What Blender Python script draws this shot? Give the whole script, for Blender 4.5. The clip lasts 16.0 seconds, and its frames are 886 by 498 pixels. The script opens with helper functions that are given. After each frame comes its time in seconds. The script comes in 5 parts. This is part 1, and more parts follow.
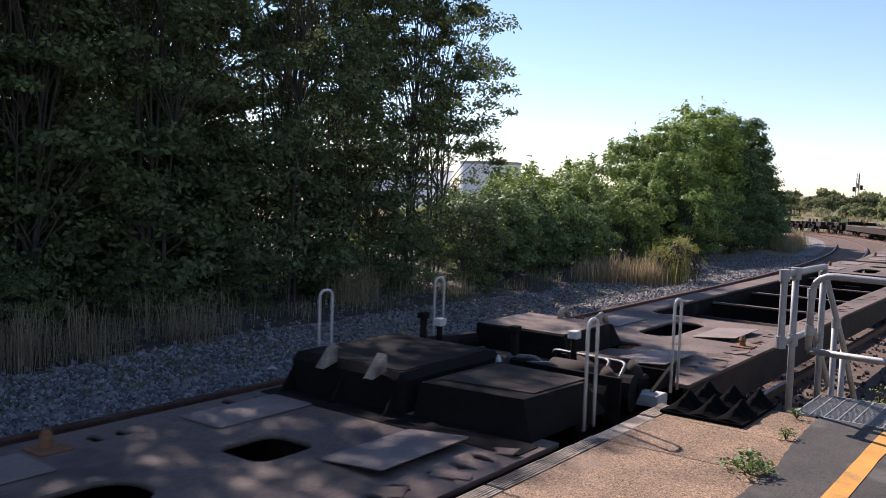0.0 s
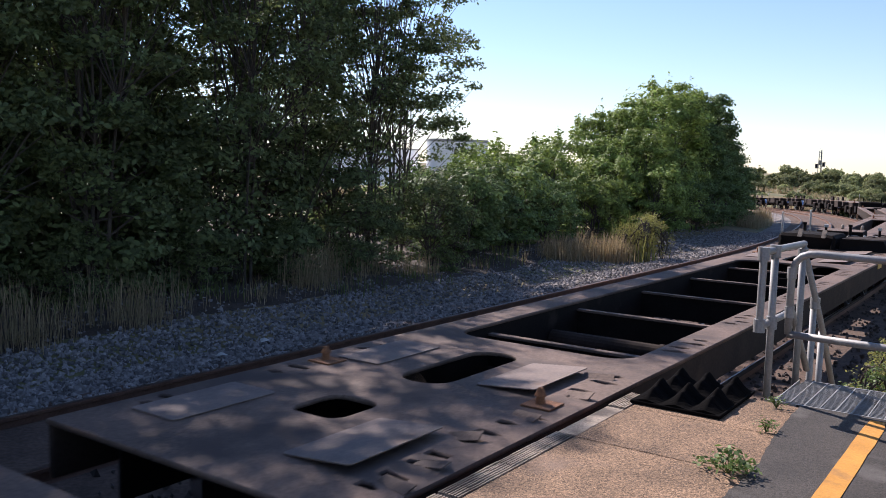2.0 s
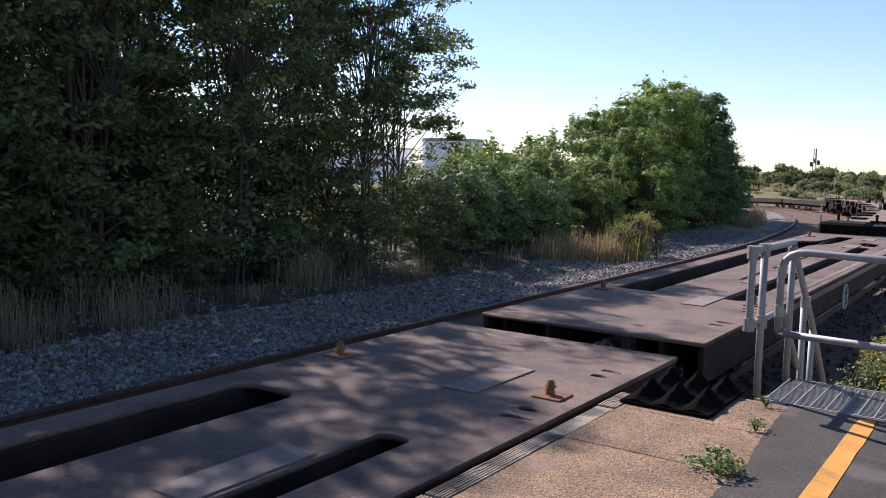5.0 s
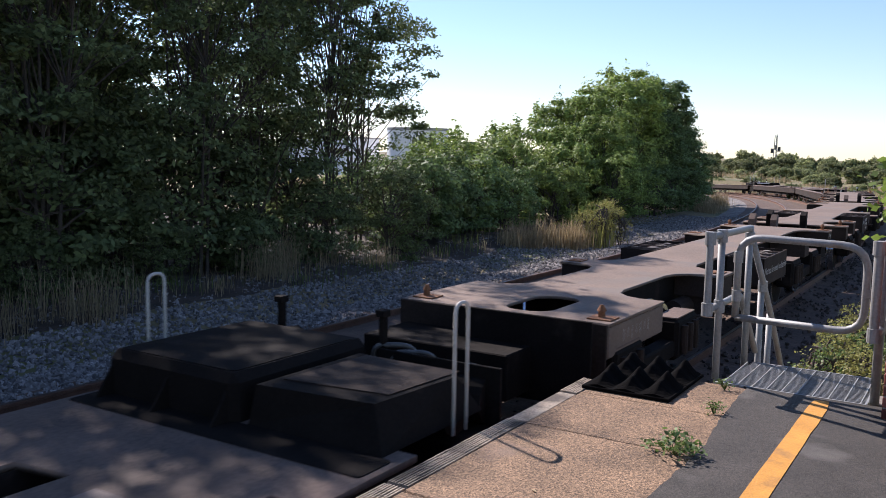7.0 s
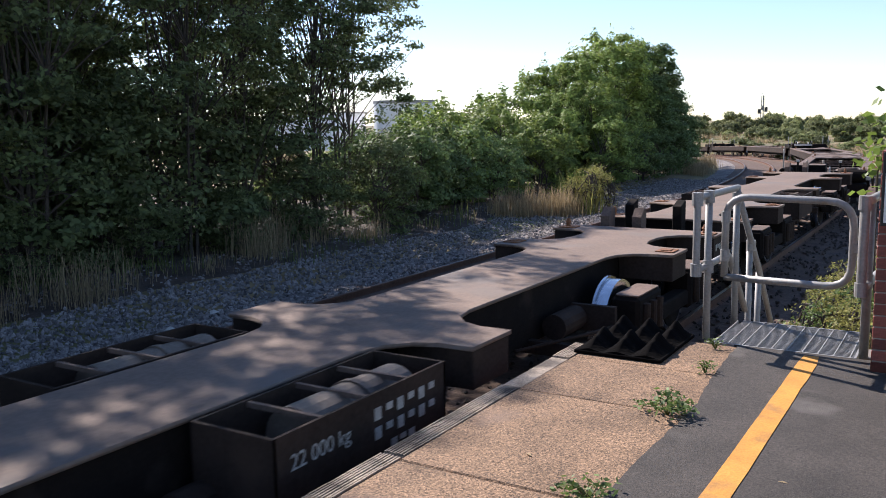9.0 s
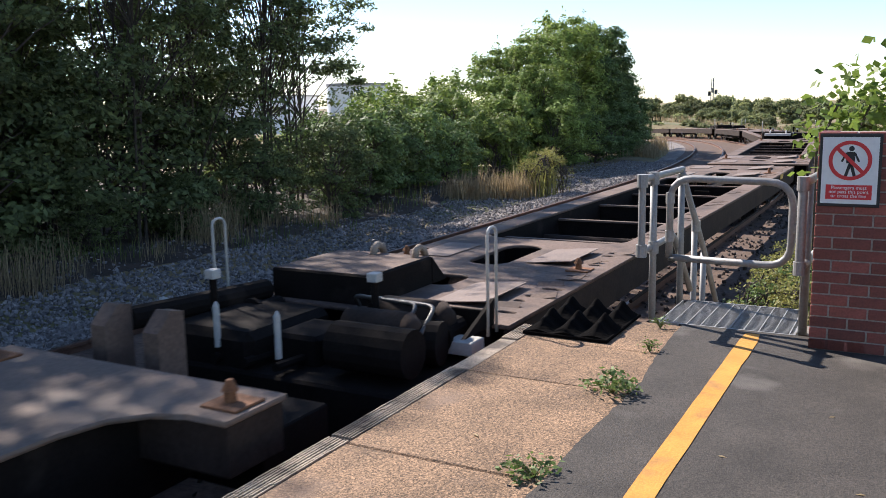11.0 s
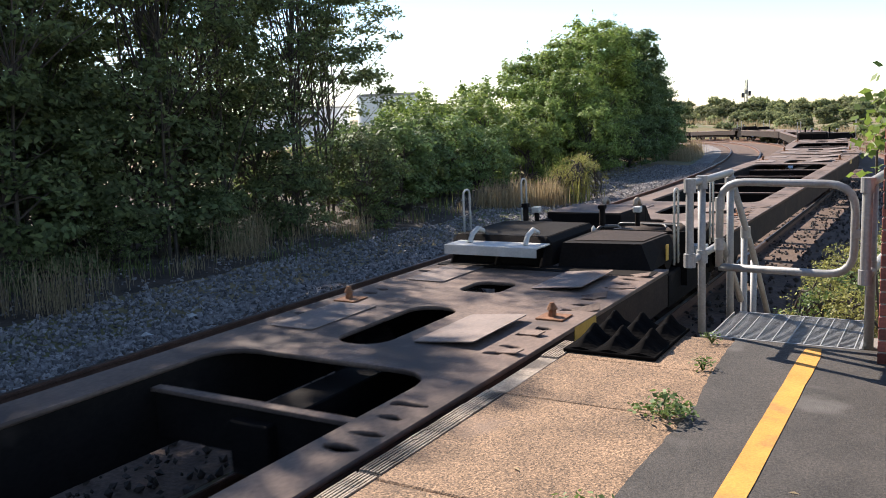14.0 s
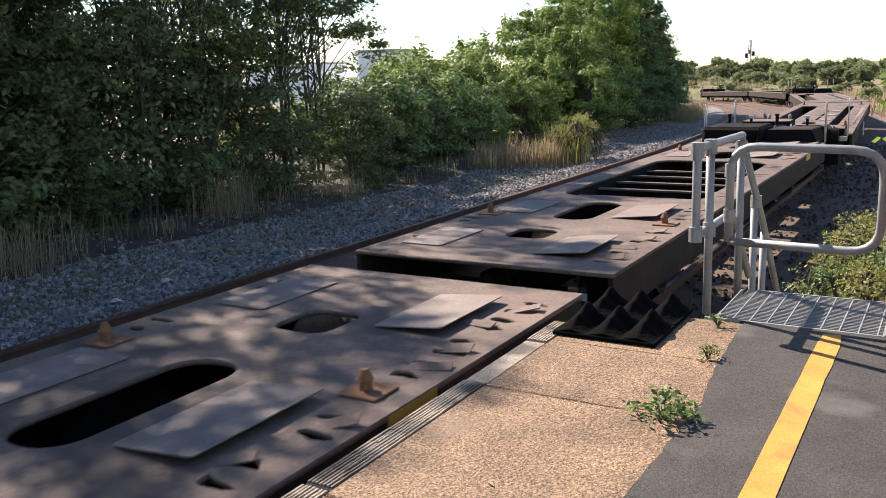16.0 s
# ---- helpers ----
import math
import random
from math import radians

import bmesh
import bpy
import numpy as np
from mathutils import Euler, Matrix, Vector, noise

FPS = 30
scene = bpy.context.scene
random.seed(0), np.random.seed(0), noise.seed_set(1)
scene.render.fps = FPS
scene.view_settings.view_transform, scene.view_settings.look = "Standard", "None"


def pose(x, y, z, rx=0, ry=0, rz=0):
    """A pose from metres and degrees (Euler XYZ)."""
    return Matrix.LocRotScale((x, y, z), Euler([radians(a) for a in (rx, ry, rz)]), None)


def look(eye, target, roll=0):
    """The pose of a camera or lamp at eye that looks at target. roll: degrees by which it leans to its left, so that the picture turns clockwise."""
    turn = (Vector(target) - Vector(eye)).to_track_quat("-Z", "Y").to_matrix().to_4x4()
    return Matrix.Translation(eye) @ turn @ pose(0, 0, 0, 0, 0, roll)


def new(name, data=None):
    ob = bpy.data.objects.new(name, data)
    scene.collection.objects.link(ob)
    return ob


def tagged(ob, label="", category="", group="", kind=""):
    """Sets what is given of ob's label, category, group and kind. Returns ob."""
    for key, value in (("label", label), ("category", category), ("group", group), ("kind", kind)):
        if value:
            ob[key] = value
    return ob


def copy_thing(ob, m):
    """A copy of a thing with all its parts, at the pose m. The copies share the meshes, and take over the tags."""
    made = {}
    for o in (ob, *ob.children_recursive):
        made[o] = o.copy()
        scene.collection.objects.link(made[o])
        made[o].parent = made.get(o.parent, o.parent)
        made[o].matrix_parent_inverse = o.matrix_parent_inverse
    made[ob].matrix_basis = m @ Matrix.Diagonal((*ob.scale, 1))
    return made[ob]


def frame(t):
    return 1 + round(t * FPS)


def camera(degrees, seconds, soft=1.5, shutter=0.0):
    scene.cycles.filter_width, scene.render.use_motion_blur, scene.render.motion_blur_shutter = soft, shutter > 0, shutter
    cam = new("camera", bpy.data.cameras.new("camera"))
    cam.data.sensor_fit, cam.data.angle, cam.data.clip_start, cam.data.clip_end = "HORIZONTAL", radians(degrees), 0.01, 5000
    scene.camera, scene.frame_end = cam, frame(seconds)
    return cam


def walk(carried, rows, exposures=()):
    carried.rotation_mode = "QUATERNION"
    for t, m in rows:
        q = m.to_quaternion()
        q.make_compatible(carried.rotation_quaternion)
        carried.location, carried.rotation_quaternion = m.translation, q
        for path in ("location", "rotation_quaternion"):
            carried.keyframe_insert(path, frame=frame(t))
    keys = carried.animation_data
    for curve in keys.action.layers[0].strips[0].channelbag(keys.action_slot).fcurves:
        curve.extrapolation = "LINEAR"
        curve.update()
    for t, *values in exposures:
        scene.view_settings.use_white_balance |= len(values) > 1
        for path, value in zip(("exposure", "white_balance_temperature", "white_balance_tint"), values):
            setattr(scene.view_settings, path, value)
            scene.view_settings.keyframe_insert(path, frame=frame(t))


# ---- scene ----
cam = camera(54.3, 16.0, soft=0.9, shutter=0.08)
PATH = [
    (0, (0.519, -0.905, 1.649), (-0.676, 0.691, 1.497), 1.9),
    (0.5, (0.49, -0.681, 1.635), (-0.7, 0.918, 1.474), 2.7),
    (1, (0.429, -0.537, 1.621), (-0.754, 1.067, 1.452), 2.7),
    (1.5, (0.308, -0.42, 1.607), (-0.849, 1.201, 1.426), 2.1),
    (2, (0.271, -0.371, 1.605), (-0.861, 1.266, 1.406), 1.7),
    (2.5, (0.287, -0.345, 1.614), (-0.833, 1.301, 1.422), 2.0),
    (3, (0.29, -0.34, 1.611), (-0.835, 1.302, 1.419), 2.0),
    (3.5, (0.293, -0.338, 1.609), (-0.842, 1.298, 1.417), 1.7),
    (4, (0.297, -0.332, 1.613), (-0.841, 1.302, 1.422), 1.4),
    (6.5, (0.316, -0.328, 1.601), (-0.763, 1.342, 1.38), 1.6),
    (7, (0.338, -0.324, 1.61), (-0.72, 1.358, 1.387), 1.1),
    (7.5, (0.338, -0.332, 1.606), (-0.725, 1.346, 1.374), 0.7),
    (8, (0.353, -0.338, 1.611), (-0.708, 1.34, 1.366), -0.2),
    (8.5, (0.355, -0.339, 1.612), (-0.697, 1.342, 1.353), -0.9),
    (9, (0.355, -0.32, 1.597), (-0.682, 1.367, 1.31), -0.9),
    (9.5, (0.365, -0.309, 1.596), (-0.635, 1.394, 1.282), -1.2),
    (10, (0.388, -0.321, 1.599), (-0.574, 1.403, 1.276), -1.6),
    (12.5, (0.409, -0.231, 1.581), (-0.539, 1.499, 1.253), -0.5),
    (13, (0.385, -0.182, 1.572), (-0.622, 1.515, 1.243), -0.6),
    (13.5, (0.3, -0.075, 1.569), (-0.732, 1.607, 1.244), -1.6),
    (14, (0.227, 0.016, 1.572), (-0.786, 1.713, 1.267), -2.4),
    (14.5, (0.193, 0.188, 1.55), (-0.816, 1.884, 1.228), -2.2),
    (15, (0.2, 0.39, 1.543), (-0.812, 2.084, 1.218), -1.3),
    (15.5, (0.124, 0.527, 1.511), (-0.887, 2.214, 1.151), -1.2),
    (16, (0.026, 0.614, 1.537), (-0.979, 2.297, 1.138), -1.8),
]
walk(cam, [(t, look(eye, target, roll)) for t, eye, target, roll in PATH],
     exposures=[(0, 0.76, 6050, 22), (4, 0.72, 5900, 21), (7, 0.76, 5900, 20), (10, 1.0, 6050, 17), (12.5, 1.1, 6150, 14), (16, 1.28, 6450, 15)])

# ---- sky and sun ----
SUN_FROM = Vector((-0.92, 0.39, 0.80)).normalized()
world = bpy.data.worlds.new("sky")
scene.world = world
world.use_nodes = True
wn, wl = world.node_tree.nodes, world.node_tree.links
sky = wn.new("ShaderNodeTexSky")
sky.sky_type, sky.sun_disc = "NISHITA", False
sky.sun_elevation = math.asin(SUN_FROM.z)
sky.sun_rotation = math.atan2(SUN_FROM.x, SUN_FROM.y)
sky.dust_density, sky.air_density, sky.ozone_density = 0.05, 1.0, 2.2
wl.new(sky.outputs[0], wn["Background"].inputs[0])
wn["Background"].inputs[1].default_value = 0.087
sun = new("sun", bpy.data.lights.new("sun", "SUN"))
sun.data.energy, sun.data.angle, sun.data.color = 5.0, radians(0.53), (1.0, 0.91, 0.77)
sun.matrix_world = look(SUN_FROM * 60, (0, 0, 0))

# ---- materials ----
def material(name, base, rough=0.8, metal=0.0, vary=0.25, scale=6.0, fine=60.0, bump=0.3, spots=None, spot_at=0.62,
             trans=0.0, random_amount=0.0, island=0.0, spot_scale=None, spec=0.5, speckle=None):
    """A surface: base colour, varied by a coarse and a fine noise, with optional stains of a second colour, and relief."""
    m = bpy.data.materials.new(name)
    m.use_nodes = True
    nt = m.node_tree
    n, l = nt.nodes, nt.links
    b = n["Principled BSDF"]
    tc = n.new("ShaderNodeTexCoord")
    coarse, grain = n.new("ShaderNodeTexNoise"), n.new("ShaderNodeTexNoise")
    coarse.inputs["Scale"].default_value, grain.inputs["Scale"].default_value = scale, fine
    coarse.inputs["Detail"].default_value, grain.inputs["Detail"].default_value = 5, 3
    for q in (coarse, grain):
        l.new(tc.outputs["Object"], q.inputs["Vector"])
    total = n.new("ShaderNodeMath")
    total.operation = "ADD"
    l.new(coarse.outputs[0], total.inputs[0]), l.new(grain.outputs[0], total.inputs[1])
    level = n.new("ShaderNodeMapRange")
    level.inputs["From Min"].default_value, level.inputs["From Max"].default_value = 0.65, 1.35
    level.inputs["To Min"].default_value, level.inputs["To Max"].default_value = 1 - vary, 1 + vary
    l.new(total.outputs[0], level.inputs["Value"])
    value = level.outputs[0]
    for amount, node, sock in ((random_amount, "ShaderNodeObjectInfo", "Random"), (island, "ShaderNodeNewGeometry", "Random Per Island")):
        if amount:
            info, r, mul = n.new(node), n.new("ShaderNodeMapRange"), n.new("ShaderNodeMath")
            r.inputs["To Min"].default_value, r.inputs["To Max"].default_value = 1 - amount, 1 + amount
            l.new(info.outputs[sock], r.inputs["Value"])
            mul.operation = "MULTIPLY"
            l.new(value, mul.inputs[0]), l.new(r.outputs[0], mul.inputs[1])
            value = mul.outputs[0]
    if speckle:
        amount, size = speckle
        vo, r, mul = n.new("ShaderNodeTexVoronoi"), n.new("ShaderNodeMapRange"), n.new("ShaderNodeMath")
        vo.inputs["Scale"].default_value = size
        l.new(tc.outputs["Object"], vo.inputs["Vector"])
        r.inputs["To Min"].default_value, r.inputs["To Max"].default_value = 1 - amount, 1 + amount
        l.new(vo.outputs["Color"], r.inputs["Value"])
        mul.operation = "MULTIPLY"
        l.new(value, mul.inputs[0]), l.new(r.outputs[0], mul.inputs[1])
        value = mul.outputs[0]
    colour = n.new("ShaderNodeMix")
    colour.data_type, colour.blend_type = "RGBA", "MULTIPLY"
    colour.inputs["Factor"].default_value = 1.0
    colour.inputs["A"].default_value = (*base, 1)
    l.new(value, colour.inputs["B"])
    out = colour.outputs["Result"]
    if spots:
        st, ramp, mix = n.new("ShaderNodeTexNoise"), n.new("ShaderNodeMapRange"), n.new("ShaderNodeMix")
        st.inputs["Scale"].default_value, st.inputs["Detail"].default_value = spot_scale or scale * 0.6, 8
        l.new(tc.outputs["Object"], st.inputs["Vector"])
        ramp.inputs["From Min"].default_value, ramp.inputs["From Max"].default_value = spot_at - 0.06, spot_at + 0.08
        l.new(st.outputs[0], ramp.inputs["Value"])
        mix.data_type = "RGBA"
        l.new(ramp.outputs[0], mix.inputs["Factor"]), l.new(out, mix.inputs["A"])
        mix.inputs["B"].default_value = (*spots, 1)
        out = mix.outputs["Result"]
    l.new(out, b.inputs["Base Color"])
    b.inputs["Roughness"].default_value, b.inputs["Metallic"].default_value = rough, metal
    b.inputs["Specular IOR Level"].default_value = spec
    if bump:
        bp = n.new("ShaderNodeBump")
        bp.inputs["Strength"].default_value, bp.inputs["Distance"].default_value = bump, 0.01
        l.new(total.outputs[0], bp.inputs["Height"]), l.new(bp.outputs[0], b.inputs["Normal"])
    if trans:
        t, add = n.new("ShaderNodeBsdfTranslucent"), n.new("ShaderNodeMixShader")
        l.new(out, t.inputs["Color"])
        add.inputs[0].default_value = trans
        l.new(b.outputs[0], add.inputs[1]), l.new(t.outputs[0], add.inputs[2])
        l.new(add.outputs[0], n["Material Output"].inputs["Surface"])
    return m


M_PLATFORM = material("aggregate_slab", (0.212, 0.132, 0.076), 0.9, vary=0.55, scale=2.2, fine=60, bump=0.9, speckle=(0.9, 160), spots=(0.22, 0.15, 0.11), spot_at=0.66)
M_STONE = material("edge_stone", (0.31, 0.25, 0.19), 0.88, vary=0.5, scale=5, fine=70, bump=0.6, spots=(0.09, 0.07, 0.055), spot_at=0.55)
M_GROOVE = material("dirty_groove", (0.075, 0.062, 0.052), 0.95, vary=0.4, scale=9, fine=80, bump=0.4)
M_ASPHALT = material("asphalt", (0.048, 0.040, 0.033), 0.85, vary=0.5, scale=2.4, fine=140, bump=0.6, speckle=(0.45, 120), spots=(0.14, 0.125, 0.11), spot_at=0.66)
M_YELLOW = material("yellow_paint", (0.56, 0.255, 0.040), 0.8, vary=0.25, scale=5, fine=90, bump=0.3, spots=(0.22, 0.12, 0.05), spot_at=0.66)
M_GALV = material("galvanised_steel", (0.30, 0.295, 0.285), 0.6, 0.3, vary=0.2, scale=9, fine=60, bump=0.08, spots=(0.24, 0.22, 0.20), spot_at=0.66)
M_BRICK = material("engineering_brick", (0.20, 0.055, 0.04), 0.6, vary=0.3, scale=9, fine=70, bump=0.25, random_amount=0.35)
M_MORTAR = material("mortar", (0.30, 0.26, 0.22), 0.95, vary=0.3, scale=10, fine=80, bump=0.4)
M_DECK = material("wagon_deck", (0.142, 0.094, 0.070), 0.82, vary=0.45, scale=1.3, fine=38, bump=0.22, spots=(0.075, 0.050, 0.040), spot_at=0.57, spot_scale=1.7)
M_PLATE = material("tread_plate", (0.20, 0.15, 0.125), 0.78, 0.0, vary=0.25, scale=3, fine=40, bump=0.15, spots=(0.20, 0.13, 0.09), spot_at=0.64)
M_GREYDECK = material("grey_deck", (0.190, 0.134, 0.100), 0.82, 0.1, vary=0.25, scale=1.4, fine=30, bump=0.12, spots=(0.17, 0.14, 0.12), spot_at=0.62)
# M_FRAME and M_BLACK carry the deep shade under the decks in their colour.
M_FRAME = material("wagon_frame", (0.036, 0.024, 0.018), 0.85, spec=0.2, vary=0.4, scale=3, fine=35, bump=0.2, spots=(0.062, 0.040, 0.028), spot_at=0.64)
M_BLACK = material("grimy_shaded_steel", (0.011, 0.008, 0.0065), 0.9, spec=0.14, vary=0.4, scale=4, fine=40, bump=0.2, spots=(0.034, 0.025, 0.020), spot_at=0.66)
M_PIPE = material("greased_pipe", (0.085, 0.078, 0.072), 0.45, 0.3, vary=0.3, scale=12, fine=60, bump=0.1)
M_TANKPAINT = material("dusty_tank_paint", (0.17, 0.13, 0.095), 0.7, vary=0.35, scale=4, fine=40, bump=0.1, spots=(0.07, 0.05, 0.04), spot_at=0.6)
M_RUST = material("rusty_casting", (0.20, 0.085, 0.035), 0.85, vary=0.4, scale=20, fine=90, bump=0.4)
M_WHITE = material("white_paint", (0.50, 0.48, 0.44), 0.6, vary=0.14, scale=9, fine=60, bump=0.08, spots=(0.36, 0.31, 0.27), spot_at=0.68)
M_TREAD = material("polished_wheel_steel", (0.62, 0.64, 0.67), 0.22, 1.0, vary=0.15, scale=10, fine=50, bump=0.03)
M_RAIL = material("rail_steel", (0.16, 0.085, 0.055), 0.7, 0.4, vary=0.35, scale=5, fine=60, bump=0.2)
M_RAILTOP = material("polished_rail_head", (0.30, 0.28, 0.27), 0.35, 1.0, vary=0.2, scale=5, fine=40, bump=0.04)
M_RAILDULL = material("dull_rail_head", (0.13, 0.085, 0.065), 0.5, 0.5, vary=0.35, scale=5, fine=40, bump=0.1)
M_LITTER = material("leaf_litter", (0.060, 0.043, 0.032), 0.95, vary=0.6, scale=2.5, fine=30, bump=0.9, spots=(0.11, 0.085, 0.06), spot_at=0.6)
M_SLEEPER = material("concrete_sleeper", (0.24, 0.20, 0.17), 0.9, vary=0.3, scale=5, fine=60, bump=0.3)
M_BALLAST = material("ballast_stone", (0.215, 0.195, 0.182), 0.9, vary=0.3, scale=8, fine=60, bump=0.3, island=0.62)
# Dark copy of M_BALLAST: oily stone with the train's deep shade painted in.
M_SHADESTONE = material("oily_shaded_stone", (0.070, 0.055, 0.046), 0.9, vary=0.3, scale=8, fine=60, bump=0.3, island=0.45)
M_BED = material("ballast_bed", (0.19, 0.165, 0.15), 0.95, vary=0.6, scale=3, fine=18, bump=1.0, spots=(0.10, 0.08, 0.065), spot_at=0.6)
M_RUSTBED = material("rusty_ballast", (0.105, 0.066, 0.046), 0.95, vary=0.5, scale=3, fine=22, bump=1.0)
M_EARTH = material("dry_ground", (0.20, 0.150, 0.072), 0.95, vary=0.5, scale=0.5, fine=9, bump=0.8, spots=(0.12, 0.125, 0.045), spot_at=0.52, spot_scale=0.12)
M_RUBBER = material("black_rubber", (0.005, 0.0045, 0.0045), 0.95, spec=0.03, vary=0.3, scale=8, fine=60, bump=0.2)
M_BARK = material("bark", (0.075, 0.06, 0.048), 0.95, vary=0.4, scale=9, fine=40, bump=0.7)
M_LEAF = material("tree_leaf", (0.128, 0.160, 0.060), 0.62, spec=0.3, vary=0.35, scale=0.8, fine=6, bump=0, trans=0.36, island=0.45)
M_LEAF2 = material("bush_leaf", (0.200, 0.262, 0.062), 0.62, spec=0.3, random_amount=0.25, vary=0.35, scale=0.8, fine=6, bump=0, trans=0.36, island=0.40)
# Darker copy of M_LEAF2 that paints shade into hedge bushes and bend trees.
M_LEAF3 = material("shaded_green_leaf", (0.122, 0.175, 0.055), 0.62, spec=0.3, random_amount=0.25, vary=0.35, scale=0.8, fine=6, bump=0, trans=0.26, island=0.40)
# Paler than the near leaves: the haze of distance is put into this colour.
M_FARLEAF = material("hazy_scrub_leaf", (0.22, 0.24, 0.105), 0.7, spec=0.3, random_amount=0.35, vary=0.35, scale=0.5, fine=4, bump=0, trans=0.50, island=0.40)
M_VINE = material("vine_leaf", (0.17, 0.24, 0.045), 0.55, vary=0.2, scale=2, fine=20, bump=0, trans=0.45, island=0.25)
M_GRASS = material("dry_grass", (0.36, 0.275, 0.155), 0.8, vary=0.25, scale=2, fine=20, bump=0, trans=0.35, island=0.35)
M_GREENGRASS = material("green_weed", (0.14, 0.17, 0.045), 0.7, vary=0.25, scale=2, fine=20, bump=0, trans=0.35, island=0.35)
M_YELLOWWEED = material("yellowing_weed", (0.27, 0.26, 0.075), 0.7, vary=0.3, scale=2, fine=20, bump=0, trans=0.38, island=0.4)
M_WEED = material("weed_leaf", (0.13, 0.19, 0.05), 0.6, vary=0.25, scale=9, fine=40, bump=0, trans=0.3, island=0.3)
M_TANK = material("tank_cladding", (0.80, 0.81, 0.82), 0.6, 0.0, vary=0.08, scale=0.6, fine=8, bump=0.05)
M_SIGNRED = material("sign_red", (0.62, 0.03, 0.035), 0.45, vary=0.06, scale=5, fine=40, bump=0.02)
M_SIGNWHITE = material("sign_white", (0.78, 0.77, 0.75), 0.45, vary=0.06, scale=5, fine=40, bump=0.02)
M_SIGNBLACK = material("sign_black", (0.015, 0.015, 0.016), 0.5, vary=0.1, scale=5, fine=40, bump=0.02)
M_HAZARD = material("hazard_yellow", (0.50, 0.31, 0.05), 0.5, vary=0.15, scale=9, fine=40, bump=0.05)
M_LETTER = material("stencil_white", (0.40, 0.37, 0.33), 0.7, vary=0.3, scale=18, fine=90, bump=0.0)


# ---- building tools ----
def part(name, bm, mat, parent=None, label="", smooth=False):
    """Links a bmesh as one mesh object, under its thing if given."""
    me = bpy.data.meshes.new(name)
    bm.to_mesh(me)
    bm.free()
    me.materials.append(mat)
    if smooth:
        me.polygons.foreach_set("use_smooth", [True] * len(me.polygons))
    ob = new(name, me)
    ob.parent = parent
    if label:
        ob["label"] = label
    return ob


def raw(name, verts, faces, mat, parent=None):
    """Links plain lists of vertices and faces as one mesh object."""
    me = bpy.data.meshes.new(name)
    me.from_pydata(verts, [], faces)
    me.materials.append(mat)
    ob = new(name, me)
    ob.parent = parent
    return ob


def thing(name, label, category, group="", kind="", at=None):
    ob = tagged(new(name), label, category, group, kind)
    if at is not None:
        ob.matrix_basis = at
    return ob


def box(bm, x0, x1, y0, y1, z0, z1, bevel=0.0, m=None):
    mat = Matrix.LocRotScale(((x0 + x1) / 2, (y0 + y1) / 2, (z0 + z1) / 2), None, (x1 - x0, y1 - y0, z1 - z0))
    vs = bmesh.ops.create_cube(bm, size=1, matrix=mat)["verts"]
    if bevel:
        es = {e for v in vs for e in v.link_edges}
        r = bmesh.ops.bevel(bm, geom=list(es), offset=bevel, segments=1, affect="EDGES", profile=0.5)
        vs = list({v for f in r["faces"] for v in f.verts} | {v for v in vs if v.is_valid})
    if m is not None:
        bmesh.ops.transform(bm, matrix=m, verts=vs)
    return bm


def cyl(bm, a, b, r, n=14, r2=None):
    a, b = Vector(a), Vector(b)
    d = b - a
    m = Matrix.Translation((a + b) / 2) @ d.to_track_quat("Z", "Y").to_matrix().to_4x4()
    bmesh.ops.create_cone(bm, cap_ends=True, segments=n, radius1=r, radius2=r if r2 is None else r2, depth=d.length, matrix=m)
    return bm


def tube(bm, points, r, n=10):
    """A round bar along points."""
    pts = [Vector(p) for p in points]
    rings = []
    up = Vector((0.13, 0.27, 0.95))
    for i, p in enumerate(pts):
        d = (pts[min(i + 1, len(pts) - 1)] - pts[max(i - 1, 0)]).normalized()
        u = d.cross(up)
        if u.length < 0.05:
            u = d.cross(Vector((1, 0, 0)))
        u.normalize()
        v = d.cross(u)
        rings.append([bm.verts.new(p + (u * math.cos(2 * math.pi * k / n) + v * math.sin(2 * math.pi * k / n)) * r) for k in range(n)])
    for a, b in zip(rings, rings[1:]):
        for k in range(n):
            bm.faces.new((a[k], a[(k + 1) % n], b[(k + 1) % n], b[k]))
    bm.faces.new(rings[0][::-1]), bm.faces.new(rings[-1])
    return bm


def bent(points, r=0.08, steps=5):
    """The points with their inner corners rounded."""
    pts = [Vector(p) for p in points]
    out = [pts[0]]
    for a, b, c in zip(pts, pts[1:], pts[2:]):
        u, v = (a - b), (c - b)
        k = min(r, u.length / 2, v.length / 2)
        p, q = b + u.normalized() * k, b + v.normalized() * k
        out += [p.lerp(b, t / steps).lerp(b.lerp(q, t / steps), t / steps) for t in range(steps + 1)]
    return out + [pts[-1]]


def rect(x0, x1, y0, y1, r=0.0, n=4):
    """A loop round a rectangle, its corners rounded."""
    if not r:
        return [(x0, y0), (x1, y0), (x1, y1), (x0, y1)]
    out = []
    for cx, cy, a in ((x1 - r, y0 + r, -90), (x1 - r, y1 - r, 0), (x0 + r, y1 - r, 90), (x0 + r, y0 + r, 180)):
        out += [(cx + r * math.cos(radians(a + 90 * k / n)), cy + r * math.sin(radians(a + 90 * k / n))) for k in range(n + 1)]
    return out


